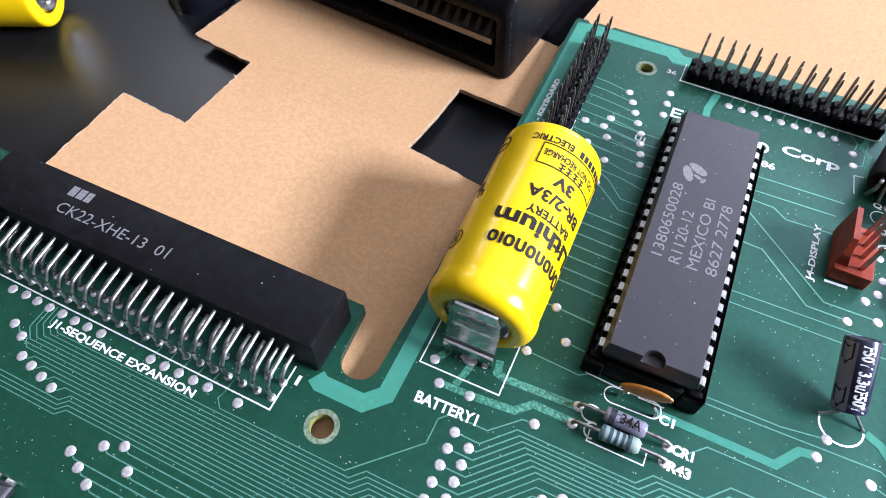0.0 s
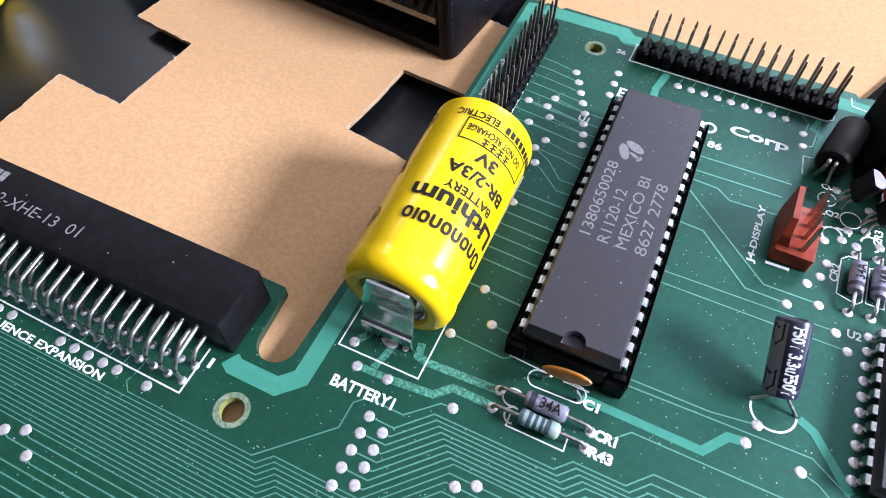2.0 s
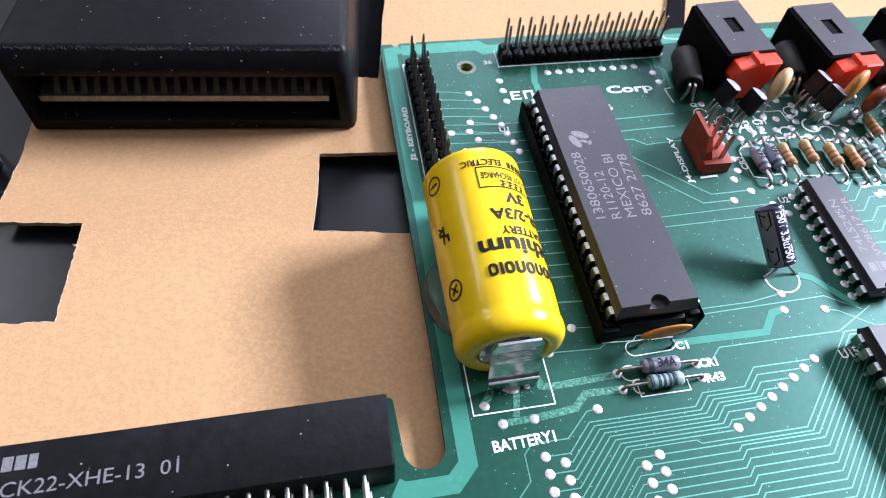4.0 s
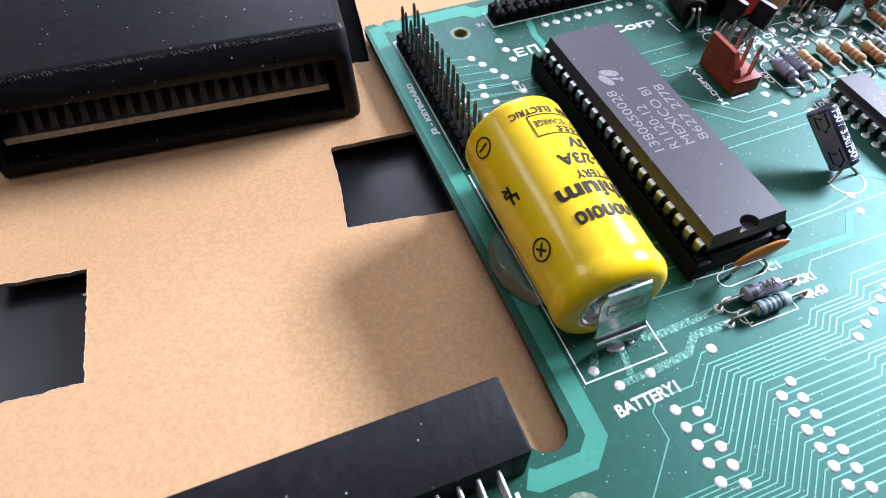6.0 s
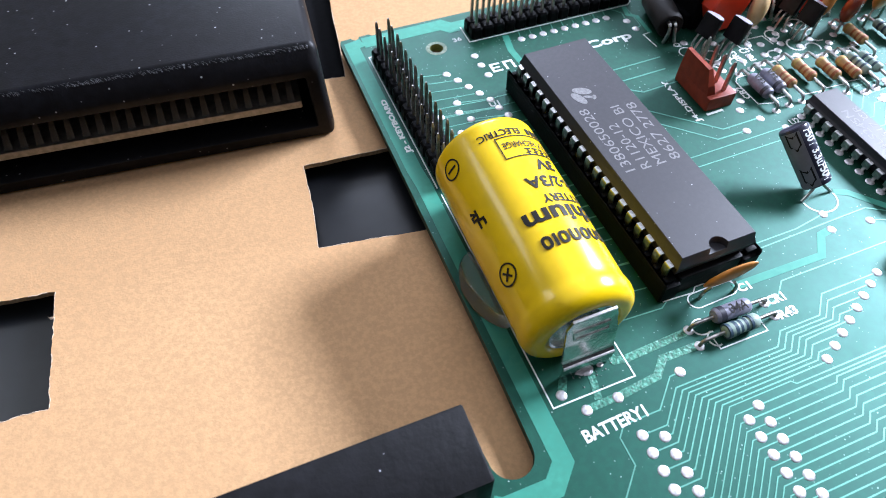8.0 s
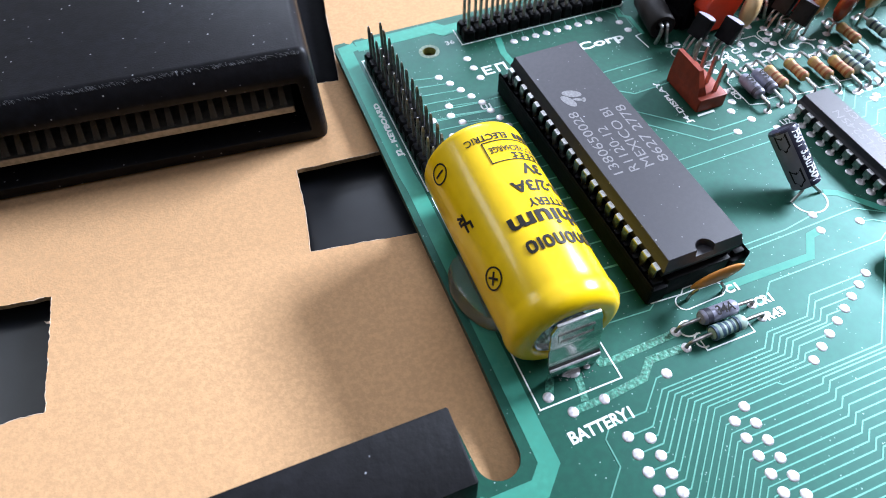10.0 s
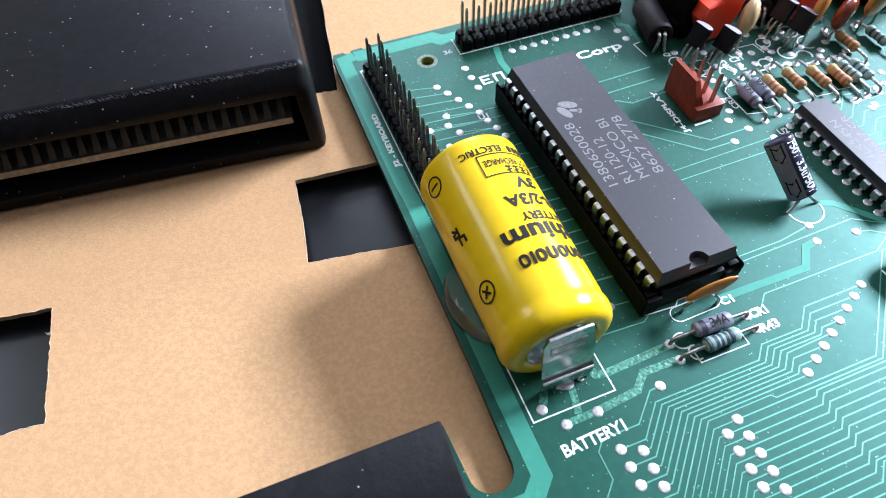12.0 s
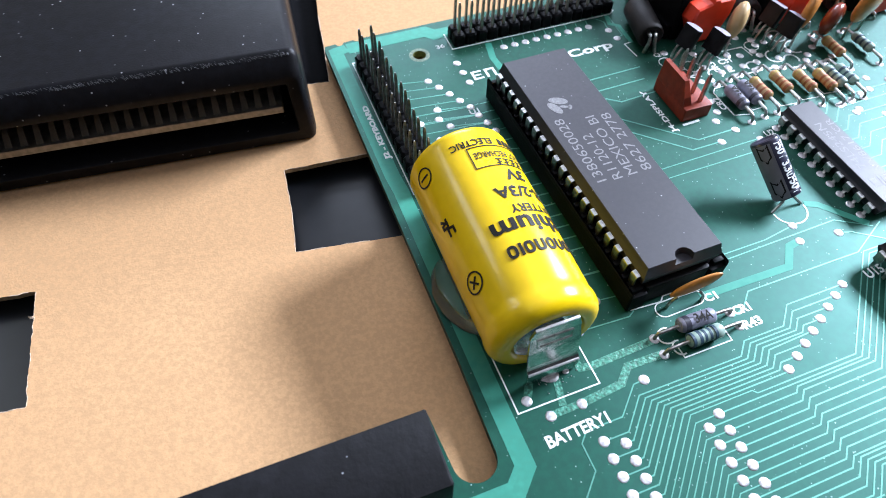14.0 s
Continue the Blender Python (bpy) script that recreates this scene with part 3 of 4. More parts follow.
EXTRA_PADS = [(30.6, 13.6), (33.2, 14.9), (36.6, 18.2), (40.9, 13.9), (46.0, 14.0), (50.6, 13.4), (53.2, 15.6), (56.6, 16.8), (58.2, 13.0), (62.4, 16.2), (49.4, 19.4), (54.8, 25.0), (46.6, 26.8), (39.0, 15.9), (41.2, 16.7), (44.4, 16.0), (50.0, 17.8), (53.6, 21.3), (56.1, 22.8), (51.4, 22.9), (51.2, 21.0), (59.7, 14.4), (64.5, 18.0), (48.0, 16.2), (35.5, 14.5), (31.6, 9.0), (43.3, 20.0), (45.9, 19.1), (64.3, 12.2), (56.8, -3.6), (55.0, -0.9), (58.0, -0.7), (48.6, 24.6), (52.0, 26.4), (60.4, 24.0), (31.2, 25.4), (36.8, 23.0), (33.9, 17.2)]
# soldered through-holes, each a low dome
bm = bmesh.new()
lathe(bm, [(0.8, 0), (0.76, 0.05), (0.6, 0.1), (0.38, 0.13), (0.2, 0.145), (0.06, 0.15)], 16)
for v in bm.verts:
    k = 1 + 0.09 * noise.noise(Vector((v.co.x * 2.1, v.co.y * 2.1, 3.0)))
    v.co.x, v.co.y = v.co.x * k, v.co.y * k
VIAS = pads + VIA_RIGHT + W_PADS + [(-12.46, -38.2), (25.3, -25.65), (-17.57, -27.9), (-12.5, -24.0), (-15.87, -18.8), (-18.27, -1.1), (26.3, -22.5), (32.7, -26.5),
        (34.4, -3.2), (36.36, -5.7), (26.94, -1.3), (31.4, 0.57), (29.2, 3.84), (31.0, 6.0), (24.06, 36.5), (24.4, 33.4),
        (-18.94, 34.2), (-17.6, 31.7), (-16.3, 29.1), (-15.1, 26.6), (-13.8, 24.1), (-13.2, 21.4), (-12.4, 18.9), (-11.8, 16.3),
        (-20.26, 25.5), (-20.9, 22.9), (-19.5, 20.4), (-24.7, 22.9), (-22.6, 17.6), (-18.2, 14.6), (-19.3, 12.1), (-18.06, 8.8),
        (-11.4, 37.5), (-11.3, 34.3), (-11.2, 31.0)]
VIAS += [(-29.7, -35.2), (-27.5, -38.4), (-22.6, -38.3)]
VIAS += [(0.03 + 2.555 * i, 39.1) for i in range(9)]
VIAS += [(-68.6 + 2.61 * i, -53.6) for i in range(5)] + [(-52.8, -53.7), (-91.2, -53.2), (-93.6, -53.1), (-96.3, -53.2), (-88.6, -53.3), (-86, -53.3), (-83.4, -53.4), (-80.9, -53.4), (-78.2, -53.4)]
VIAS += [(-86.4, -61.4), (-84.0, -62.0), (-81.4, -62.7), (-78.8, -63.4), (-69.8, -69.4), (-66.1, -66.9), (-63.4, -65.7), (-67.3, -70.7), (-60.8, -68.3), (-64.7, -72.0)]
VIAS += [(-91.5, -57.7), (-88.9, -58.9), (-93.6, -61.6), (45.5, -35.2), (48.2, -36.4), (58, -3), (62, -6), (66, 4), (70, 2), (61.5, 0.5), (64.2, 1.0)]
VIAS += EXTRA_PADS + [(39.0 + 8.6 * (i % 2), -24.73 + 2.54 * (i // 2)) for i in range(20)]
pad = None
for x, y in VIAS:
    at = mm(x, y, 0.0, 0, 0, (x * 37 + y * 91) % 360)
    if pad is None:
        pad = part("solder_pad", bm, SOLDER, board, "", 60, at)
    else:
        again(pad, at)


# white printing on the board
def printed(body, x, y, wide, high, turn=0.0, bold=0.03):
    return part("lettering", letters(body, wide, high, bold, 0.045), SILK, board, "white printed lettering", 0, mm(x, y, 0.0, 0, 0, turn))


printed("BATTERY1", -29.7, -42.5, 9.7, 1.8, 2.0)
printed("J1-SEQUENCE EXPANSION", -86.4, -56.1, 27.2, 1.7, -0.5)
printed("1", -46.9, -47.8, 0.55, 1.6, 0, 0.0)
printed("C1", 3.7, -30.4, 2.3, 1.5, 0, 0.05)
printed("CR1", 6.5, -34.0, 3.1, 1.6, 0, 0.05)
printed("R43", 6.5, -36.6, 3.3, 1.6, 0, 0.05)
printed("U1", -14.6, 22.0, 2.0, 1.4)
printed("U2", 35.9, -3.2, 2.1, 1.5)
printed("36", -13.6, 43.2, 1.9, 1.3)
printed("86", 8.6, 25.8, 2.6, 1.7)
printed("Corp", 11.6, 30.1, 10.6, 3.1)
printed("J4-DISPLAY", 21.2, 3.9, 12.6, 1.5, 90)
printed("J2 - KEYBOARD", -32.4, 16.2, 15.4, 1.4, 90, 0.06)
printed("CR2", 33.6, 6.0, 3.6, 1.4, 90)
printed("CR3", 39.3, 16.0, 3.4, 1.4, 90)
printed("R1", 41.9, 15.2, 2.2, 1.4, 90)
printed("Q1", 28.6, 24.6, 2.2, 1.4)
printed("Q2", 30.0, 18.9, 2.3, 1.4)
printed("C31", 40.2, 17.9, 3.0, 1.5)
printed("U15", 30.9, -35.9, 3.6, 1.7, 5)
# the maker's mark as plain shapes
bm = bmesh.new()
for x0, x1, y0, y1 in ((-9.9, -9.4, 31.2, 33.8), (-9.4, -7.7, 31.2, 31.65), (-9.4, -8.0, 32.3, 32.7), (-9.4, -7.7, 33.35, 33.8),
                       (-7.0, -6.5, 31.2, 33.8), (-6.5, -5.3, 33.3, 33.8), (-5.3, -4.8, 31.2, 33.8)):
    box(bm, x0, y0, 0, x1, y1, 0.05)
outline(bm, circle(8.0, 30.6, 1.15, 16), 0.5)
part("maker_mark", bm, SILK, board, "white printed mark of plain shapes", 0)
W2 = 0.2


def drawn(pts, w=W2, closed=False):
    bm = bmesh.new()
    (outline if closed else ribbon)(bm, pts, w, 0, 0.05)
    part("printed_outline", bm, SILK, board, "white printed outline", 0)


drawn([(-31.6, 5), (-31.6, -36.5), (-18.7, -36.4), (-18.7, 5)], 0.22)
drawn([(-104, -51.95), (-48.0, -52.6), (-48.1, -45.2)], 0.24)
drawn([(-31.75, 6.5), (-31.7, 44.9), (-26.7, 44.9)], 0.24)
drawn([(-26.7, 44.5), (-26.2, 8)], 0.22)
drawn([(-10.4, 47.6), (-10.5, 42.1), (27.4, 41.7), (28.6, 42.6), (28.6, 47)], 0.24)
drawn([(-3.4 + 1.3 * math.cos(radians(a)), -29.1 + 1.3 * math.sin(radians(a))) for a in range(90, 271, 20)] +
      [(2.5 + 1.3 * math.cos(radians(a)), -28.9 + 1.3 * math.sin(radians(a))) for a in range(-90, 91, 20)], W2, True)
drawn([(-4.9, -35.0), (-4.9, -37.3), (3.4, -37.3), (3.4, -35.0)])
drawn([(-5.4 + 1.5 * math.cos(radians(a)), -33.2 + 1.3 * math.sin(radians(a))) for a in range(60, 301, 20)], 0.26)
drawn([(-4.6 + 1.1 * math.cos(radians(a)), -35.6 + 1.2 * math.sin(radians(a))) for a in range(70, 291, 20)], 0.26)
drawn([(-8.3, -27.4), (-3.0, -27.7), (-2.2, -26.9), (-0.6, -26.9), (0.2, -27.9), (4.0, -27.9)])
drawn([(28.0 + 3.1 * math.cos(radians(a)), -19.6 + 2.9 * math.sin(radians(a))) for a in range(175, 366, 10)], 0.3)
drawn([(31.0, 50.2), (31.4, 48.0), (35.6, 47.4), (35.8, 31)])
drawn([(25.2, 26.5), (24.8, 31), (26.4, 31.2)])
drawn([(22.6, 5.1), (26.3, 5.2)], 0.5)
for x, y, r in ((29.9, 22.6, 1.5), (34.1, 19.6, 1.7), (50.2, 21, 1.5), (42.6, 20.4, 1.5), (57.5, 22.0, 1.9)):
    drawn(circle(x, y, r, 14), W2, True)
drawn([(33.6, 4), (33.6, 11), (34.6, 12), (37.4, 12), (37.4, 4), (36.6, 3.2)], W2, True)
drawn([(37.9, 4), (37.9, 11), (40.6, 11.6), (40.6, 4)], W2, True)
for x in (44.6, 49.8, 55.0):
    drawn([(x - 0.6, 12.2), (x - 0.6, 3), (x + 3.6, 2.6)])
drawn([(40.2, 21.8), (48, 21.4), (48.4, 18.2)])
for x, y, r, a0, a1 in ((31.6, 15.2, 1.6, 20, 250), (37.6, 15.9, 1.5, -60, 190), (46.4, 15.2, 1.4, 0, 220), (52.8, 16.4, 1.9, 90, 330), (55.4, 14.2, 1.6, -40, 170), (47.4, 24.6, 1.8, 0, 260), (58.8, 17.6, 2.0, 60, 300), (61.8, 21.4, 1.8, 0, 200)):
    drawn([(x + r * math.cos(radians(a)), y + r * math.sin(radians(a))) for a in range(a0, a1, 20)], 0.34)
for x, y in ((32.0, 17.0), (43.0, 13.6), (48.6, 13.4), (54.0, 11.8), (59.6, 11.2)):
    drawn([(x, y), (x + 2.2, y), (x + 2.2, y - 1.0)], 0.4)


# ---- chips ----
def dip_body(bm, w, l, z0, z1, notch_r):
    """A moulded body along y with a half-round notch in its near end."""
    zm = z0 + (z1 - z0) * 0.48

    def loop(z, i, cut):
        a, b = w / 2 - i, l / 2 - i
        arc = []
        for k in range(11):
            t = math.pi * (1 - k / 10)
            arc.append((notch_r * math.cos(t), -b + (notch_r * math.sin(t) if cut else 0), z))
        return [(-a, b, z), (-a, -b, z)] + arc + [(a, -b, z), (a, b, z)]
    return loft(bm, [loop(z0, 0.55, False), loop(zm, 0, False), loop(zm + 0.12, 0, False), loop(z1 - 1.25, 0.28, False), loop(z1 - 1.2, 0.3, True), loop(z1 - 0.08, 0.52, True), loop(z1, 0.6, True)])


def dip(name, label, m, n, row, w, l, z0, z1, foot, leg_w=1.35, group="chips on the board"):
    chip = thing(name, label, "chip", m, group)
    bm = bmesh.new()
    dip_body(bm, w, l, z0, z1, 1.55 if w > 8 else 1.0)
    part("body", bm, EPOXY, chip, smooth=20)
    zm = z0 + (z1 - z0) * 0.48
    bm = bmesh.new()
    out = row / 2 - w / 2 + 0.35
    sheet_strip(bm, [(-0.4, zm), (out - 0.45, zm), (out - 0.12, zm - 0.1), (out, zm - 0.4), (out, foot + (zm - foot) * 0.45), (out, foot + (zm - foot) * 0.4), (out, foot)],
                [leg_w, leg_w, leg_w, leg_w, leg_w, 0.55, 0.5], 0.28)
    first = None
    for s in (-1, 1):
        for i in range(n // 2):
            y = (i - (n // 2 - 1) / 2) * 2.54
            at = mm(s * (w / 2 - 0.35), y, 0, 0, 0, 0 if s > 0 else 180)
            if first is None:
                first = part("leg", bm, TIN, chip, "shiny tinned leg", 30, at)
            else:
                again(first, at)
    return chip


def marked(parent, body, x, y, z, wide, high, turn, mat=GREYINK, bold=0.0):
    return part("lettering", letters(body, wide, high, bold, 0.012), mat, parent, "grey printed lettering", 0, mm(x, y, z, 0, 0, turn))


u1 = dip("processor_chip", "large dark grey 40-pin chip seated in a black socket", mm(-0.85, -0.9, 0, 0, 0, 0.75), 40, 15.24, 13.9, 51.2, 4.75, 8.85, 3.0)
for body, x, y, wide in (("1380650028", -3.2, -6.7, 15.4), ("R1120-12", -0.4, -7.1, 10.8), ("MEXICO BI", 2.35, -7.1, 14.6), ("8627 2778", 5.15, -7.1, 14.3)):
    marked(u1, body, x, y - 1.0, 8.85, wide, 1.75, 90)
bm = bmesh.new()
for cx, cy, a, b, turn in ((-2.75, 12.35, 1.75, 0.8, 112), (-1.35, 13.9, 1.75, 0.85, -28), (-0.95, 12.1, 1.0, 0.32, -26), (-0.1, 11.7, 0.62, 0.36, 62)):
    c, s = math.cos(radians(turn)), math.sin(radians(turn))
    loft(bm, [[(cx + a * math.cos(t) * c - b * math.sin(t) * s, cy + a * math.cos(t) * s + b * math.sin(t) * c, z) for t in (2 * math.pi * i / 18 for i in range(18))] for z in (0, 0.02)])
part("maker_mark", bm, GREYINK, u1, "grey printed mark of plain leaf shapes", 0, mm(-0.4, -1.9, 8.85))

sock = thing("chip_socket", "black plastic 40-pin socket soldered to the board", "socket", mm(-0.85, -0.75, 0, 0, 0, 0.75))
for s in (-1, 1):
    bm = bmesh.new()
    x0, x1 = sorted((s * 5.6, s * 8.75))
    box(bm, x0, -26.6, 0.35, x1, 26.6, 3.7, 0.25)
    ox0, ox1 = sorted((s * 8.25, s * 8.75))
    box(bm, ox0, -26.6, 3.6, ox1, 26.6, 4.7, 0.2)
    part("rail", bm, BLACK, sock)
    bm = bmesh.new()
    xa, xb = sorted((s * 6.4, s * 8.25))
    box(bm, xa, -0.45, 3.6, xb, 0.45, 4.6, 0.1)
    wall = part("contact_divider", bm, BLACK, sock, m=mm(0, -25.4, 0))
    for i in range(1, 21):
        again(wall, mm(0, (i - 10) * 2.54, 0))
for y0, y1, z1 in ((-26.1, -23.4, 4.3), (23.4, 26.5, 4.72), (-1.5, 1.5, 3.0)):
    bm = bmesh.new()
    box(bm, -5.7, y0, 0.35, 5.7, y1, z1, 0.25)
    part("cross_bar", bm, BLACK, sock)

u2 = dip("logic_chip", "dark grey 20-pin logic chip soldered to the board", mm(43.35, -13.3, 0), 20, 7.7, 6.5, 26.2, 0.6, 3.9, 0.0, 1.4)
marked(u2, "74LS245N", 0.2, -5.0, 3.9, 12.0, 1.5, 90)
marked(u2, "VV8617 CR", 2.45, -6.2, 3.9, 13.6, 1.35, 90)
bm = bmesh.new()
for a, b, c, d in ((-1.6, -9.2, -0.2, -7.4), (0.1, -9.4, 0.5, -7.2), (0.8, -9.2, 2.2, -7.4)):
    box(bm, a, b, 0, c, d, 0.02)
part("maker_mark", bm, GREYINK, u2, "grey printed mark of plain bars", 0, mm(0, 0, 3.9))
dip("logic_chip", "dark grey chip near a printed label on the board", mm(36.8, -45.4, 0), 20, 7.7, 6.5, 26.2, 1.6, 5.0, 0.0, 1.4)
dip("logic_chip", "dark grey chip with bright solder at its end", mm(-84, -79.5, 0, 0, 0, 90), 20, 7.7, 6.5, 24.5, 0.6, 3.9, 0.0, 1.4)


# ---- battery ----
batt = thing("lithium_battery", "yellow cylindrical lithium battery lying on the board with soldered metal tabs", "battery",
             Matrix.Translation((-25.45 * MM, -14.4 * MM, 8.85 * MM)) @ pose(0, 0, 0, 3.2, 0, 0.4))


def battery_can(parent):
    half, r, near = 16.9, 8.45, 16.35
    prof = [(5.25, -near + 0.9), (5.3, -near + 0.45), (5.5, -near + 0.1), (5.9, -near)]
    prof += [(r - 2.1 + 2.1 * math.sin(radians(a)), -near + 2.1 - 2.1 * math.cos(radians(a))) for a in range(10, 91, 16)]
    prof += [(r + 0.02, -near + 2.7), (r - 0.02, -near + 3.3), (r - 0.16, -near + 3.9), (r - 0.1, -near + 4.6), (r - 0.03, -6), (r, 0), (r - 0.02, 7), (r, half - 1.6)]
    prof += [(r - 1.2 + 1.2 * math.cos(radians(a)), half - 1.2 + 1.2 * math.sin(radians(a))) for a in range(10, 91, 16)]
    prof += [(5.7, half - 0.05), (5.5, half - 0.5)]
    bm = bmesh.new()
    lathe(bm, prof, 64, "y", cap=False)
    for v in bm.verts:
        if v.co.y < -near + 5:
            k = 1 + 0.012 * noise.noise(Vector((v.co.x * 0.9, v.co.y * 0.8, v.co.z * 0.9)))
            v.co.x, v.co.z = v.co.x * k, v.co.z * k
    part("sleeve", bm, YELLOW, parent, "glossy yellow shrink sleeve", 50)
    for s, end in ((-1, near), (1, half)):
        bm = bmesh.new()
        lathe(bm, [(5.7, s * (end - 1.6)), (5.35, s * (end - 0.75)), (5.0, s * (end - 0.35)), (4.7, s * (end - 0.5)), (4.5, s * (end - 1.3)), (3.2, s * (end - 1.3)), (3.0, s * (end - 0.5)), (0.05, s * (end - 0.4))], 40, "y")
        bmesh.ops.recalc_face_normals(bm, faces=bm.faces[:])
        part("end_cap", bm, NICKEL, parent, "bright metal end cap")


battery_can(batt)
R_INK = 8.5


def on_battery(bm, start, y, parent=batt):
    part("lettering", wrap(bm, R_INK, start, y), INK, parent, "black printed lettering", 0)


# the lines read round the can, towards its left side
def wrapped(body, end_deg, y, wide, high, bold=0.01):
    on_battery(letters(body, wide, high, bold, 0.03), radians(end_deg) - wide / R_INK, y)


# the maker's word as a row of plain rounded blocks, the first one taller
bm = bmesh.new()
x = 0.1
for i in range(9):
    w = 0.5 if i == 7 else 1.85 if i == 0 else 1.5
    tall = 2.6 if i == 0 else 2.0
    cx = x + w / 2
    arc = [(cx + (w / 2 - 0.22) * math.copysign(abs(math.cos(t)) ** 0.7, math.cos(t)), tall / 2 + (tall / 2 - 0.22) * math.copysign(abs(math.sin(t)) ** 0.7, math.sin(t)))
           for t in (2 * math.pi * n / 16 for n in range(16))]
    if i == 7:
        box(bm, x, 0, 0, x + 0.45, tall, 0.03)
    elif i % 2 == 0:
        outline(bm, arc, 0.44, 0, 0.03)
    else:
        ribbon(bm, [(arc[0][0], 0)] + arc[:9] + [(arc[8][0], 0)], 0.44, 0, 0.03)
    x += w + 0.24
on_battery(bm, radians(22) - 15.5 / R_INK, -5.5)
wrapped("Lithium", 22, -1.25, 15.6, 3.0, 0.03)
wrapped("BATTERY", -5, 0.75, 8.5, 1.45, 0.02)
wrapped("BR-2/3A", 1.7, 4.1, 10.6, 2.1, 0.025)
wrapped("3V", -19, 7.35, 3.8, 2.1, 0.03)
wrapped("DO NOT RECHARGE", 2.5, 11.1, 10.6, 1.2, 0.015)
bm = bmesh.new()
for i in range(4):
    x = i * 1.35
    bars(bm, [(x, x + 1.05)], 0.22, 0.03)
    box(bm, x + 0.42, 0.22, 0, x + 0.64, 1.25, 0.03)
    box(bm, x, 0.55, 0, x + 0.42, 0.75, 0.03)
    box(bm, x + 0.64, 0.8, 0, x + 1.05, 1.0, 0.03)
on_battery(bm, radians(-17) - 5.2 / R_INK, 9.55)
bm = bmesh.new()
outline(bm, [(0, 0), (4, 0), (8, 0), (12.5, 0), (12.5, 4.0), (8, 4), (4, 4), (0, 4.0)], 0.16, 0, 0.03)
on_battery(bm, radians(6) - 12.5 / R_INK, 12.2)
bm = bmesh.new()
bars(bm, [(i * 1.05, i * 1.05 + 0.72) for i in range(10)], 1.2, 0.03)
on_battery(bm, radians(-31) - 10.6 / R_INK, 13.8)
wrapped("ELECTRIC", 21.5, 13.8, 6.9, 1.25, 0.02)
for y, plus in ((-7.0, True), (12.4, False)):
    bm = bmesh.new()
    outline(bm, circle(0, 0, 1.55, 22), 0.26, 0, 0.03)
    ribbon(bm, [(-0.95, 0), (0.95, 0)], 0.34, 0, 0.03)
    if plus:
        ribbon(bm, [(0, -0.95), (0, 0.95)], 0.34, 0, 0.031)
    bmesh.ops.rotate(bm, verts=bm.verts, matrix=Matrix.Rotation(radians(45), 3, "Z")) if plus else None
    on_battery(bm, radians(60), y)
bm = bmesh.new()
for pts in ([(-1.0, 1.5), (-1.0, 0.4), (0.1, 0.1), (0.1, 1.5)], [(-0.2, 0.1), (-0.2, -1.6)], [(-0.2, -0.1), (0.9, -0.3), (0.9, -0.9), (0.0, -0.9), (1.0, -1.7)]):
    ribbon(bm, pts, 0.42, 0, 0.03)
on_battery(bm, radians(60), 2.65)

# welded tab at the near end: across the cap, bent out and down to the board
bm = bmesh.new()
sheet_strip(bm, bent([(0.62, 5.0), (0.7, 2.8), (1.5, 0.2), (2.2, -3.5), (2.9, -4.1), (2.9, -6.2), (2.6, -8.4)], 0.4), [6.4] + [7.6] * 5 + [7.9] * 21, 0.32)
tab = part("tab", bm, NICKEL, batt, "bent shiny nickel tab", 30, mm(0.15, -16.3, 0.3, 0, 0, -90))
bm = bmesh.new()
outline(bm, [(-2.6, -0.5), (2.6, -0.5), (2.6, 0.8), (-2.6, 0.8)], 0.3, 0, 0.12)
part("tab_stamp", bm, NICKEL, tab, smooth=0, m=mm(1.28, 0, 1.6, 0, 73, 0) @ pose(0, 0, 0, 0, 0, 90))
bm = bmesh.new()
for i in range(6):
    x, y, r = rng.uniform(-3.4, 3.4), rng.uniform(-0.4, 0.5), rng.uniform(0.3, 0.6)
    if i == 0:
        x, y, r = 0.2, 0.2, 1.1
    lump = bmesh.ops.create_icosphere(bm, subdivisions=2, radius=r, matrix=Matrix.Translation((x, y, 0.05)))
    for v in lump["verts"]:
        v.co.z = max(0.0, v.co.z * 0.22)
        v.co += 0.12 * r * noise.noise_vector(v.co * 3)
        v.co.z = max(0.0, v.co.z)
for i in range(40):
    a, d = rng.uniform(0, 6.28), abs(rng.gauss(0, 1.6)) + 0.6
    bmesh.ops.create_icosphere(bm, subdivisions=1, radius=rng.uniform(0.04, 0.1), matrix=Matrix.Translation((1.5 * d * math.cos(a), 0.7 * d * math.sin(a), 0.06)))
tagged(finish("solder_joint", bm, SOLDER, m=mm(-24.8, -33.1, 0.01)), "grainy solder joint under the battery tab", "solder")

bm = bmesh.new()
lathe(bm, [(6.5, 0.0), (6.8, 0.5), (6.5, 1.1), (5.4, 1.9), (3.0, 2.5), (0.1, 2.7)], 36)
for v in bm.verts:
    k = 1 + 0.08 * noise.noise(v.co * 0.35)
    v.co.x, v.co.y = v.co.x * k * 0.66, v.co.y * k * 1.08
    v.co.z += 0.2 * noise.noise(v.co * 0.9) * (v.co.z > 0.2)
tagged(finish("glue_blob", bm, GLUE, m=mm(-31.6, -15.6, 0.05), smooth=80), "clear glue blob that holds the battery to the board", "glue")

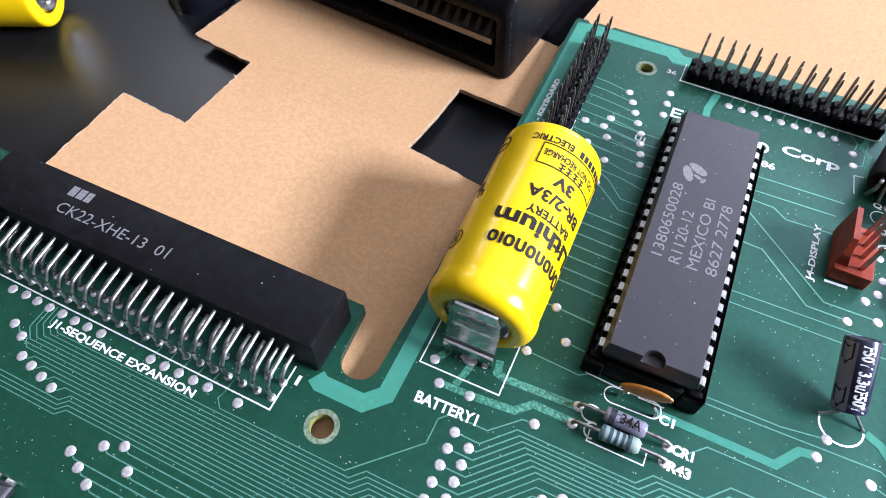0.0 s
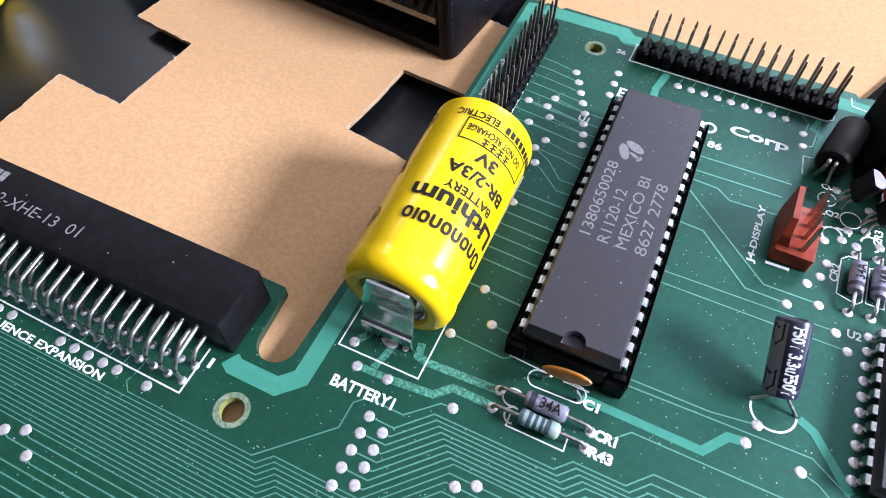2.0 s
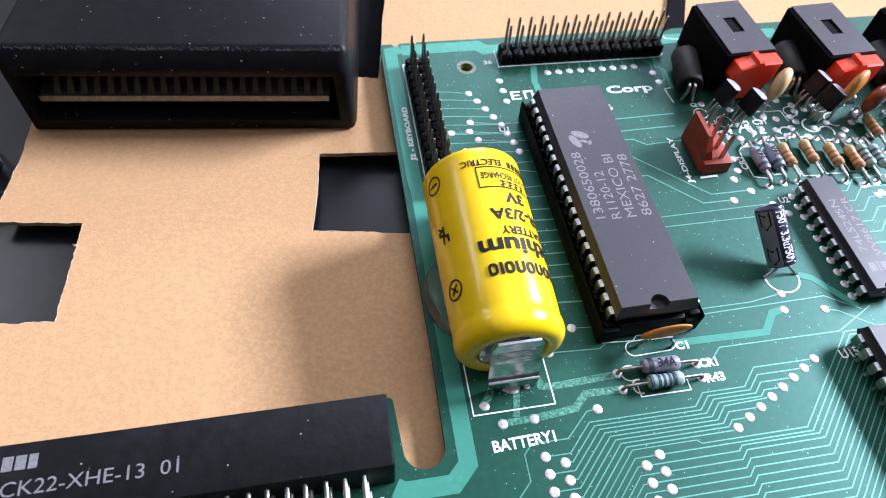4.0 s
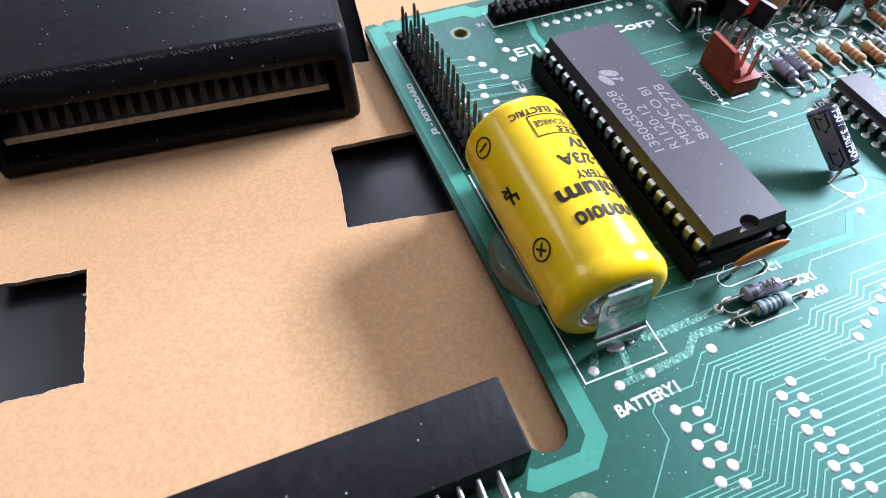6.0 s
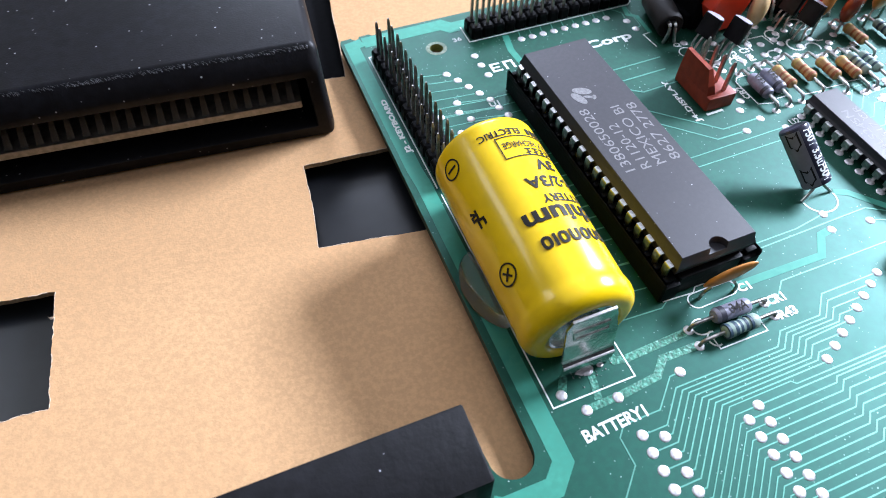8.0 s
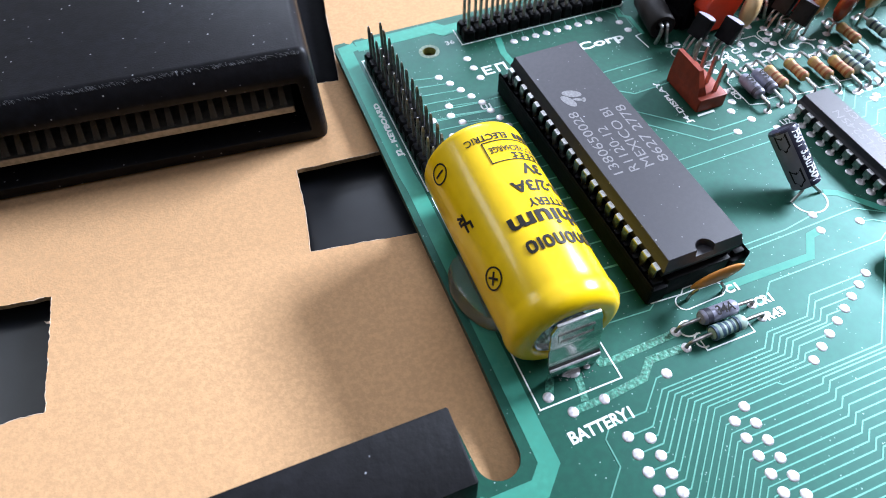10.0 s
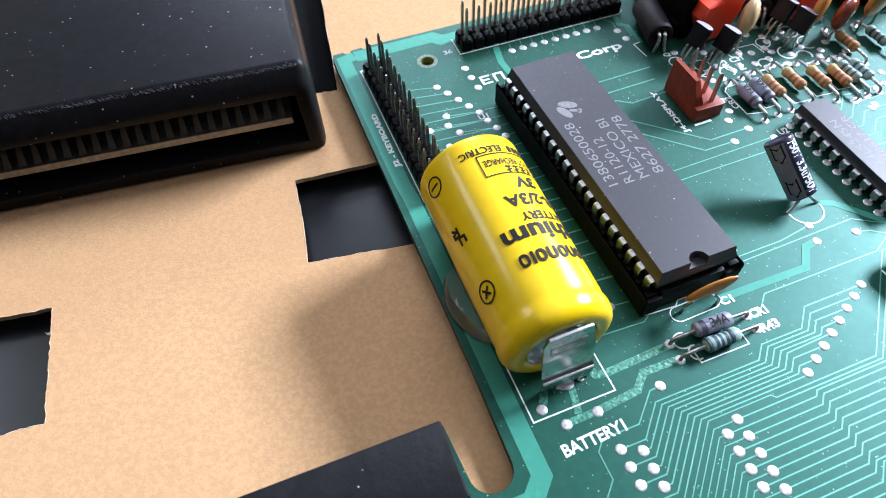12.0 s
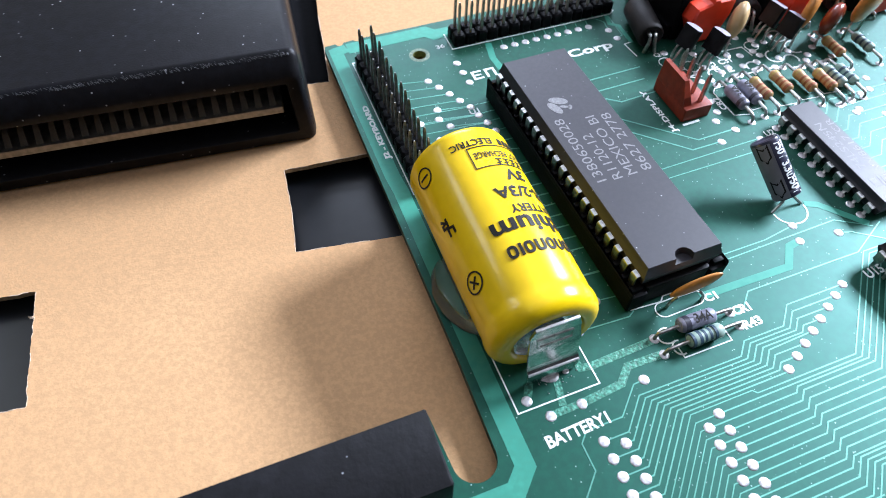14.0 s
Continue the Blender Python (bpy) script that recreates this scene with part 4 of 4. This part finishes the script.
# upper edge and crease glints built in pale solder; burnt flux doubles as dark reflection
bm = bmesh.new()
box(bm, 0.42, -3.2, 4.9, 0.84, 3.2, 5.15, 0.08)
part("tab_rim_glint", bm, SOLDER, tab, "cut edge with its glint built in pale solder", 30)
bm = bmesh.new()
tube(bm, [(2.9, -3.9, -4.0), (2.94, -1.5, -3.95), (2.92, 1.4, -3.98), (2.9, 3.9, -4.0)], 0.2, 8)
part("tab_crease_glint", bm, SOLDER, tab, "bent crease with its glint built in pale solder", 60)
bm = bmesh.new()
for i in range(26):
    y, z, r = rng.uniform(-3.8, 3.8), -5.6 + rng.uniform(-0.45, 0.3), rng.uniform(0.12, 0.34)
    lump = bmesh.ops.create_icosphere(bm, subdivisions=1, radius=r, matrix=Matrix.Translation((3.0, y, z)) @ Matrix.Diagonal((0.25, 1.8, 0.7, 1)))
part("flux_and_reflection", bm, FLUXDARK, tab, "burnt brown soldering flux that also stands for a dark reflection", 60)

# a spare battery on the glossy panel
spare = thing("lithium_battery", "second yellow lithium battery lying on the black panel", "battery", mm(-160.9, 0.3, 1.85, 0, 0, -64))
battery_can(spare)
bm = bmesh.new()
outline(bm, circle(0, 0, 1.55, 22), 0.28, 0, 0.03)
ribbon(bm, [(-0.95, 0), (0.95, 0)], 0.32, 0, 0.03)
on_battery(bm, radians(-60), 11.8, spare)


# ---- pin headers ----
def pin_mesh(bm, high, r=0.25):
    sq = lambda z, k: [(-k, -k, z), (k, -k, z), (k, k, z), (-k, k, z)]
    return loft(bm, [sq(0.3, r), sq(high - 0.9, r), sq(high, r * 0.45)])


def header(name, label, m, cols, rows, high, metal=STEEL):
    h = thing(name, label, "pin header", m, "pin headers on the board")
    bm = bmesh.new()
    loft(bm, [[(sx * a, sy * b, z) for sx, sy, a, b in ((-1, -1, k * 0.6, k), (1, -1, k * 0.6, k), (1, -1, k, k * 0.6), (1, 1, k, k * 0.6), (1, 1, k * 0.6, k), (-1, 1, k * 0.6, k), (-1, 1, k, k * 0.6), (-1, -1, k, k * 0.6))]
              for z, k in ((0.1, 1.262), (2.1, 1.262), (2.55, 0.95))])
    base = None
    for i in range(cols):
        for j in range(rows):
            at = mm(i * 2.54, j * 2.54, 0)
            base = part("base_block", bm, BLACK, h, "black plastic block", 0, at) if base is None else again(base, at) and base
    bm = bmesh.new()
    pin_mesh(bm, high)
    first = None
    for i in range(cols):
        for j in range(rows):
            at = mm(i * 2.54, j * 2.54, 0, rng.uniform(-1.2, 1.2), rng.uniform(-1.2, 1.2), 0)
            if first is None:
                first = part("pin", bm, metal, h, "bare metal pin", 0, at)
            else:
                again(first, at)
    return h


header("pin_header", "double row pin header with tall bare pins at the back", mm(-8.55, 43.6, 0, 0, 0, -0.4), 15, 2, 9.8)
header("pin_header", "double row keyboard pin header along the board's side edge", mm(-27.55, 7.6, 0, 0, 0, 90), 15, 2, 9.2, DARKPIN)

# ---- expansion edge connector ----
j1 = thing("edge_connector", "long black edge connector with bent shiny leads on the board", "connector")
bm = bmesh.new()
box(bm, -109, -44.5, 0.3, -44.5, -34.4, 8.4, 0.22)
part("body", bm, BAR, j1)
part("lettering", letters("CK22-XHE-13  01", 21.5, 1.9, 0.0, 0.012), GREYINK, j1, "pale printed lettering", 0, mm(-93.6, -41.3, 8.4))
bm = bmesh.new()
bars(bm, [(0, 1.3), (1.6, 2.9), (3.2, 4.3)], 1.9)
part("maker_mark", bm, GREYINK, j1, "pale printed mark of plain bars", 0, mm(-94.0, -38.0, 8.4))
bm = bmesh.new()
tube(bm, bent([(0, -44.2, 5.7), (0, -49.6, 5.1), (0, -50.9, 3.4), (0.1, -50.9, -0.2)], 0.8), 0.36, 8)
low = bmesh.new()
tube(low, bent([(0, -44.2, 2.6), (0, -47.0, 2.4), (0, -48.2, 1.2), (0.1, -48.3, -0.2)], 0.7), 0.36, 8)
upper = lower = None
joint = bmesh.new()
lathe(joint, [(0.68, 0), (0.6, 0.12), (0.4, 0.45), (0.1, 0.5)], 12)
first = None
for i in range(23):
    x = -48.75 - 2.54 * i
    if upper is None:
        upper = part("lead", bm, TIN, j1, "bright bent lead", 50, mm(x, 0, 0))
        lower = part("lead", low, LEAD, j1, "dull bent lead of the lower row", 50, mm(x + 0.2, 0, 0))
        first = part("solder_pad", joint, SOLDER, board, "", 60, mm(x, -50.9, 0))
    else:
        wob = rng.uniform(-0.12, 0.12)
        again(upper, mm(x + wob, 0, 0, rng.uniform(-0.3, 0.3), 0, rng.uniform(-0.25, 0.25)), j1)
        again(lower, mm(x + 0.2 + wob, 0, 0), j1)
        again(first, mm(x, -50.9, 0), board)
    again(first, mm(x + 0.3, -48.3, 0), board)

# ---- cartridge slot housing on the cardboard ----
slot = thing("cartridge_slot", "black plastic cartridge slot housing with metal contacts standing on the cardboard", "connector housing", mm(-44.3, 29.0, -3.0, 0, 0, -6.2))
LEN, DEEP, HIGH = 64.0, 60.0, 19.2


def rounded(x0, z0, x1, z1, top, low, y, n=6):
    """A rounded upright rectangle at depth y."""
    out = []
    for cx, cz, r, a0 in ((x1, z1, top, 0), (x0, z1, top, 90), (x0, z0, low, 180), (x1, z0, low, 270)):
        sx, sz = (1 if cx == x1 else -1), (1 if cz == z1 else -1)
        for i in range(n):
            a = radians(a0 + 90 * i / (n - 1))
            out.append((cx - sx * r + r * math.cos(a), y, cz - sz * r + r * math.sin(a)))
    return out


bm = bmesh.new()
loft(bm, [rounded(-LEN, 0.05, 0, HIGH, 1.8, 0.5, DEEP), rounded(-LEN, 0.05, 0, HIGH, 1.8, 0.5, 3.4), rounded(-LEN + 0.05, 0.05, -0.05, HIGH - 0.12, 1.8, 0.5, 2.9),
          rounded(-LEN + 0.15, 0.05, -0.15, HIGH - 0.6, 1.8, 0.5, 2.3), rounded(-LEN + 0.4, 0.15, -0.4, HIGH - 2.4, 1.6, 0.5, 1.1),
          rounded(-LEN + 0.8, 0.4, -0.8, HIGH - 3.6, 1.2, 0.5, 0.35), rounded(-LEN + 1.2, 0.7, -1.2, HIGH - 4.2, 1.0, 0.5, 0.15),
          rounded(-LEN + 2.6, 2.6, -3.0, 14.0, 0.5, 0.5, 0.2), rounded(-LEN + 2.8, 2.8, -3.2, 13.8, 0.5, 0.5, 0.6), rounded(-LEN + 2.8, 2.8, -3.2, 13.8, 0.5, 0.5, 15)])
for v in bm.verts:
    if v.co.x > -LEN / 2:
        v.co.x += 0.9 * (1 - v.co.z / HIGH)
bmesh.ops.recalc_face_normals(bm, faces=bm.faces[:])
part("shell", bm, HOUSE, slot, smooth=40)
bm = bmesh.new()
box(bm, -LEN + 3.4, 2.4, 5.9, -4.4, 13.8, 7.3, 0.15)
part("contact_carrier", bm, BRASS, slot, "dull metal edge strip")
bm = bmesh.new()
loft(bm, [[(-0.62, 3.1, 7.31), (0.62, 3.1, 7.31), (0.62, 3.4, 7.31), (-0.62, 3.4, 7.31)], [(-0.5, 4.8, 9.2), (0.5, 4.8, 9.2), (0.5, 5.2, 9.2), (-0.5, 5.2, 9.2)],
          [(-0.22, 7.5, 11.6), (0.22, 7.5, 11.6), (0.22, 8.0, 11.6), (-0.22, 8.0, 11.6)]])
first = None
for i in range(21):
    at = mm(-6.2 - 2.54 * i, 0, 0)
    if first is None:
        first = part("contact", bm, DIMCONTACT, slot, "dull spring contact", 0, at)
    else:
        again(first, at)

# fine scuffs along the upper front edge and the end edge
bm = bmesh.new()
for i in range(420):
    x, l = rng.uniform(-LEN + 1.5, -1.4), abs(rng.gauss(0.15, 0.25)) + 0.08
    y = 2.6 + rng.uniform(-0.3, 0.25)
    z = HIGH - 0.36 - (2.6 - y) * 0.8 if y < 2.6 else HIGH - 0.36 + (y - 2.6) * 0.6
    tube(bm, [(x, y, z), (x + l * 0.6, y - 0.1, z - 0.07), (x + l, y - 0.25, z - 0.22)], rng.uniform(0.018, 0.045), 5)
z = 3.0
while z < 14.5:
    l = rng.uniform(0.4, 2.2)
    k = 0.9 * (1 - z / HIGH)
    tube(bm, [(-0.36 + k, 1.2, z), (-0.34 + k - 0.9 * l / HIGH, 1.2, z + l)], rng.uniform(0.06, 0.13), 6)
    z += l + rng.uniform(0.4, 1.8)
part("worn_edge", bm, WORN, slot, "grey scuffs along the edge", 60)

# ---- knob on the glossy panel ----
bm = bmesh.new()
lathe(bm, [(8.4, 0), (8.2, 2.5), (7.4, 9.0), (6.4, 10.6), (4.5, 10.9), (0.1, 10.4)], 40)
tagged(finish("knob", bm, KNOBGLOSS, m=mm(-122.5, 29.8, -6.6)), "round glossy black knob on the case panel", "knob")


# ---- small parts ----
def axial(name, label, category, x, y, z, span, body_len, r, mat, bands, turn=0.0, lead=LEAD, group=""):
    """A part with a lead at each end, along its own x axis; bands: rows of start, end and material."""
    t = thing(name, label, category, mm(x, y, 0, 0, 0, turn), group)
    h = body_len / 2
    bulge = 1.12 if category == "resistor" else 1.0
    bm = bmesh.new()
    lathe(bm, [(r * 0.35, -h), (r * 0.8, -h + 0.06), (r * bulge, -h + 0.45), (r * bulge, -h + 1.3), (r, -h + 1.8), (r, h - 1.8), (r * bulge, h - 1.3), (r * bulge, h - 0.45), (r * 0.8, h - 0.06), (r * 0.35, h)], 20, "x")
    body = part("body", bm, mat, t, "", 45, mm(0, 0, z))
    for a, b, bmat in bands:
        bm = bmesh.new()
        k = bulge if (a < -h + 1.5 or b > h - 1.5) else 1.0
        lathe(bm, [(r * k - 0.1, a), (r * k + 0.03, a + 0.01), (r * k + 0.03, b - 0.01), (r * k - 0.1, b)], 20, "x")
        part("band", bm, bmat, body, "painted colour band", 45)
    for s in (-1, 1):
        bm = bmesh.new()
        tube(bm, bent([(s * (h - 0.1), 0, z), (s * (span / 2 - 0.5), 0, z * 0.9), (s * span / 2, 0, z * 0.45), (s * span / 2, 0, -0.1)], 0.7), 0.3, 8)
        part("lead", bm, lead, t, "thin metal lead", 60)
        j = again(pad, mm(s * span / 2, 0, 0), t)
        j.name = "solder_joint"
    return t


cr1 = axial("diode", "grey diode with a dark band lying on the board", "diode", -0.8, -33.1, 1.7, 13.4, 6.1, 1.2, DIODE, [(-2.4, -1.5, BAND)], -1)
part("lettering", letters("34A", 3.0, 1.5, 0.02, 0.02), INK, cr1, "black printed lettering", 0, mm(-0.9, -0.95, 2.8, 18, 0, 0))
axial("resistor", "teal resistor with dark bands lying on the board", "resistor", -0.8, -35.7, 1.5, 13.4, 5.8, 1.02, TEAL,
      [(-1.7, -1.15, NAVY), (-0.75, -0.3, NAVY), (0.15, 0.6, NAVY), (1.05, 1.5, NAVY), (-2.75, -2.3, NAVY)], 0.5)
for x, y in ((35.6, 7.0), (38.9, 7.4)):
    d = axial("diode", "grey diode with a dark band near the red connector", "diode", x, y, 1.6, 11.6, 5.8, 1.15, DIODE, [(-2.2, -1.4, BAND)], 90, TIN, "diodes")
    part("lettering", letters("34A", 3.0, 1.4, 0.02, 0.02), INK, d, "black printed lettering", 0, mm(-0.9, -0.7, 2.76))
STRIPES = [(-2.5, -1.9, RUST), (-1.2, -0.7, RUST), (0.0, 0.5, RUST), (1.7, 2.2, GOLD)]
for x, y in ((42.0, 7.7), (47.1, 8.0), (51.9, 6.6), (55.9, 5.4), (65.0, 13.5)):
    axial("resistor", "beige resistor with rust coloured bands on the board", "resistor", x, y, 1.4, 12.2, 5.8, 0.92, BEIGE, STRIPES, 90, TIN, "beige resistors")
for x, y in ((58.6, 5.6), (61.2, 5.2), (72.0, 12.5)):
    axial("resistor", "pale teal resistor with dark bands on the board", "resistor", x, y, 1.4, 11.8, 5.6, 0.9, TEAL, [(-1.7, -1.2, NAVY), (-0.4, 0.1, NAVY), (0.9, 1.4, NAVY)], 90, TIN, "teal resistors")


def disc_capacitor(label, x, y, z, r, thick, mat, lean, turn, span=5.8, group="", oval=1.0, roll=0):
    t = thing("disc_capacitor", label, "capacitor", mm(x, y, 0, 0, 0, turn), group)
    bm = bmesh.new()
    lathe(bm, [(0.1, -thick / 2), (r * 0.55, -thick * 0.46), (r * 0.85, -thick * 0.3), (r * 0.98, -thick * 0.1), (r * 0.98, thick * 0.1), (r * 0.85, thick * 0.3), (r * 0.55, thick * 0.46), (0.1, thick / 2)], 28, "y")
    for v in bm.verts:
        v.co.z *= oval
    bmesh.ops.rotate(bm, verts=bm.verts, matrix=Matrix.Rotation(radians(-roll), 3, "Y"))
    part("body", bm, mat, t, "", 60, mm(0, -math.sin(radians(lean)) * z * 0.3, z, lean, 0, 0))
    for s in (-1, 1):
        bm = bmesh.new()
        tube(bm, bent([(s * r * 0.45, 0, z - r * 0.7), (s * span / 2, 0, max(0.8, z - r)), (s * span / 2, 0, -0.1)], 0.8), 0.27, 8)
        part("lead", bm, TIN, t, "thin metal lead", 60)
    return t


disc_capacitor("orange ceramic disc capacitor leaning beside the socket", 0.15, -29.3, 5.7, 4.2, 1.15, ORANGE, 6, -8, oval=0.36, roll=36)
disc_capacitor("tan ceramic disc capacitor standing among transistors", 45.0, 23.0, 6.4, 3.9, 3.0, TAN, 8, 48)
disc_capacitor("orange brown disc capacitor standing behind the transistors", 60.3, 19.6, 7.4, 4.0, 2.4, ORANGE, 4, 34)
disc_capacitor("glossy brown dipped capacitor on the board", 65.9, 17.9, 5.0, 3.7, 3.2, BROWN, 6, 28)
disc_capacitor("orange disc capacitor at the board's far side", 73.3, 17.0, 7.8, 4.7, 2.6, ORANGE, 6, 14)

# electrolytic capacitor lying on its side
ec = thing("electrolytic_capacitor", "dark blue electrolytic capacitor lying on the board", "capacitor", Matrix.Translation((26.6 * MM, -14.0 * MM, 5.6 * MM)) @ pose(0, 0, 0, 0, 0, 15.0) @ pose(0, 0, 0, 39, 0, 0) @ Matrix.Diagonal((0.88, 0.86, 0.88, 1)))
bm = bmesh.new()
lathe(bm, [(1.6, -6.1), (2.0, -6.3), (2.55, -6.1), (2.7, -5.7), (2.7, -5.0), (2.55, -4.7), (2.7, -4.4), (2.7, 5.8), (2.55, 6.2), (1.9, 6.3), (1.7, 6.15)], 32, "y")
part("sleeve", bm, BLUE, ec, "dark blue sleeve with pale printing", 45)
bm = bmesh.new()
loft(bm, [[(2.72 * math.sin(radians(a)), y, 2.72 * math.cos(radians(a))) for a in range(-116, -29, 8)] + [(2.6 * math.sin(radians(a)), y, 2.6 * math.cos(radians(a))) for a in range(-36, -117, -8)] for y in (-5.9, 5.7)])
bmesh.ops.recalc_face_normals(bm, faces=bm.faces[:])
part("stripe", bm, SLATE, ec, "grey polarity stripe", 40)
txt = letters("F50V 3.3uF50V", 11.2, 2.1, 0.03, 0.02)
for v in txt.verts:
    a = v.co.y / 2.7 - 0.4
    v.co = Vector((2.75 * math.sin(a), 5.4 - v.co.x, 2.75 * math.cos(a)))
part("lettering", txt, SILK, ec, "white printed lettering", 0)
bm = bmesh.new()
for y in (-3.2, 4.2):
    ribbon(bm, [(-0.95, y - 1.2), (0, y - 2.2), (0.95, y - 1.2), (0.95, y + 1.2), (0, y + 0.5), (-0.95, y + 1.2), (-0.95, y - 1.2)], 0.3, 0, 0.02)
for v in bm.verts:
    a = v.co.x / 2.7 - 1.2
    v.co = Vector(((2.73 + v.co.z) * math.sin(a), v.co.y, (2.73 + v.co.z) * math.cos(a)))
part("arrow_mark", bm, INK, ec, "dark printed arrows", 0)
for s, x1 in ((-1, -3.3), (1, 2.9)):
    bm = bmesh.new()
    end = ec.matrix_basis.inverted() @ Vector(((28 + x1) * MM, -19.0 * MM, 0.1 * MM)) / MM
    tube(bm, bent([(s * 1.0, -6.0, 0), (s * 1.3, -6.6, -0.1), end], 0.4), 0.28, 8)
    part("lead", bm, TIN, ec, "thin metal lead", 60)

# red locking header with four bare pins
j4 = thing("locking_header", "red plastic locking pin header with tilted wall on the board", "connector", mm(22.7, 5.9, 0, 0, 0, -1))
bm = bmesh.new()
box(bm, 0, 0, 0.1, 6.1, 10.6, 2.9, 0.2)
part("base", bm, RED, j4)
bm = bmesh.new()
loft(bm, [[(0.05, 1.0, 2.7), (2.0, 1.0, 2.7), (2.0, 10.4, 2.7), (0.05, 10.4, 2.7)], [(0.1, 1.6, 4.6), (1.5, 1.6, 4.6), (1.5, 10.3, 4.6), (0.1, 10.3, 4.6)],
          [(0.3, 3.2, 7.4), (1.2, 3.2, 7.4), (1.2, 10.2, 7.4), (0.3, 10.2, 7.4)]])
part("locking_wall", bm, RED, j4, smooth=0)
bm = bmesh.new()
pin_mesh(bm, 9.4, 0.29)
first = None
for i in range(4):
    at = mm(4.0, 1.6 + 2.54 * i, 0, rng.uniform(-1, 1), rng.uniform(-1, 1), 0)
    first = part("pin", bm, LEAD, j4, "bare metal pin", 0, at) if first is None else again(first, at)

# ferrite coils with two wires out of the near end
coil = thing("ferrite_coil", "dark grey cylindrical ferrite coil lying on the board", "coil", mm(29.9, 33.2, 3.0, 0, 0, -14), "ferrite coils on the board")
bm = bmesh.new()
lathe(bm, [(1.2, -4.3), (1.4, -5.2), (2.5, -5.4), (2.8, -5.0), (2.85, 0), (2.8, 5.0), (2.4, 5.4), (0.1, 5.4)], 32, "y")
part("core", bm, DARKGREY, coil, smooth=45)
for x in (-0.6, 0.6):
    bm = bmesh.new()
    tube(bm, bent([(x, -4.6, 0.8), (x, -6.2, 0.9), (x, -6.6, -0.6), (x * 2, -6.6, -3.0)], 0.6), 0.38, 8)
    part("wire", bm, TIN, coil, "bright bent wire", 60)
for x, y in ((54.2, 32.6), (76.6, 30.6)):
    copy_thing(coil, mm(x, y, 3.0, 0, 0, -14))


def transistor(x, y, z, turn, tilt, group="small transistors"):
    """x, y, z: the middle of its top end, which leans to its right by tilt degrees."""
    t = thing("transistor", "small black transistor with a flat bright end on bent legs", "transistor", mm(x, y, 0, 0, 0, turn), group)
    shape = [(1.75 * math.sin(radians(a)), 2.05 * math.cos(radians(a))) for a in range(-28, 209, 18)]
    bm = bmesh.new()
    loft(bm, [[(p[0], p[1], h) for p in shape] for h in (-4.4, -0.15)] + [[(p[0] * 0.94, p[1] * 0.94, 0) for p in shape]])
    body = part("body", bm, BAR, t, "", 30, mm(0, 0, z, 0, tilt, 0))
    bm = bmesh.new()
    loft(bm, [[(p[0] * 0.93, p[1] * 0.93, h) for p in shape] for h in (0.002, 0.03)])
    part("end_face", bm, PALEEND, body, "pale flat end", 0)
    for i in (-1, 0, 1):
        bm = bmesh.new()
        b = Matrix.Rotation(radians(tilt), 3, "Y") @ Vector((0.2, i * 1.2, -4.6))
        foot = b.x - (0.8 if i else 1.8)
        tube(bm, bent([(b.x, b.y, b.z + z), (b.x - 0.8, b.y, b.z + z - 0.8), (foot, i * 1.4, 0.5), (foot, i * 1.4, -0.1)], 0.6), 0.24, 6)
        part("leg", bm, TIN, t, "thin metal leg", 60)
    return t


transistor(34.2, 22.7, 7.5, 10, 20)
transistor(38.5, 19.4, 7.6, 10, 20)
transistor(56.4, 18.7, 7.6, 10, 20)
transistor(55.4, 23.2, 7.6, 10, 20)

# jack sockets at the back: a black block, a dark grey top with a slot and a red insert at the front
def jack(x, y):
    t = thing("jack_socket", "black plastic jack socket block with a bright red front insert", "socket", mm(x, y, 0, 0, 0, 3), "jack sockets on the board")
    bm = bmesh.new()
    box(bm, -6.2, 1.6, 0.2, 5.6, 19.5, 9.9, 0.3)
    box(bm, -7.4, 2.4, 0.2, -6.1, 15.0, 3.4, 0.3)
    part("body", bm, MATTBLACK, t)
    bm = bmesh.new()
    fill(bm, [[(-5.4, 1.9), (5.0, 1.9), (5.0, 19.2), (-5.4, 19.2)], [(-1.6, 8.5), (-1.6, 13.5), (1.2, 13.5), (1.2, 8.5)]], 9.85, 10.3)
    part("top_plate", bm, [EPOXY, EPOXY], t, "dark grey top plate with a slot", 0)
    bm = bmesh.new()
    face = [(-2.6, 0.6), (2.8, 0.6), (4.9, 7.2), (5.2, 11.4), (1.0, 11.5), (0.6, 12.3), (-0.6, 12.3), (-1.0, 11.4), (-4.3, 10.6), (-5.2, 7.4)]
    loft(bm, [[(px * k, py, (6 + (pz - 6) * k) * 0.84) for px, pz in face] for py, k in ((1.7, 1.0), (-1.4, 1.0), (-1.8, 0.94))])
    bmesh.ops.recalc_face_normals(bm, faces=bm.faces[:])
    part("red_insert", bm, JACKRED, t, "bright red plastic front insert", 30)
    for px in (-3.0, 3.0):
        bm = bmesh.new()
        tube(bm, bent([(px, -0.9, 1.4), (px, -2.4, 1.2), (px, -2.8, -0.1)], 0.5), 0.3, 8)
        part("pin", bm, TIN, t, "bright soldered pin", 60)
    return t


jack(40.9, 27.4)
jack(63.0, 24.6)
jack(85.0, 22.4)
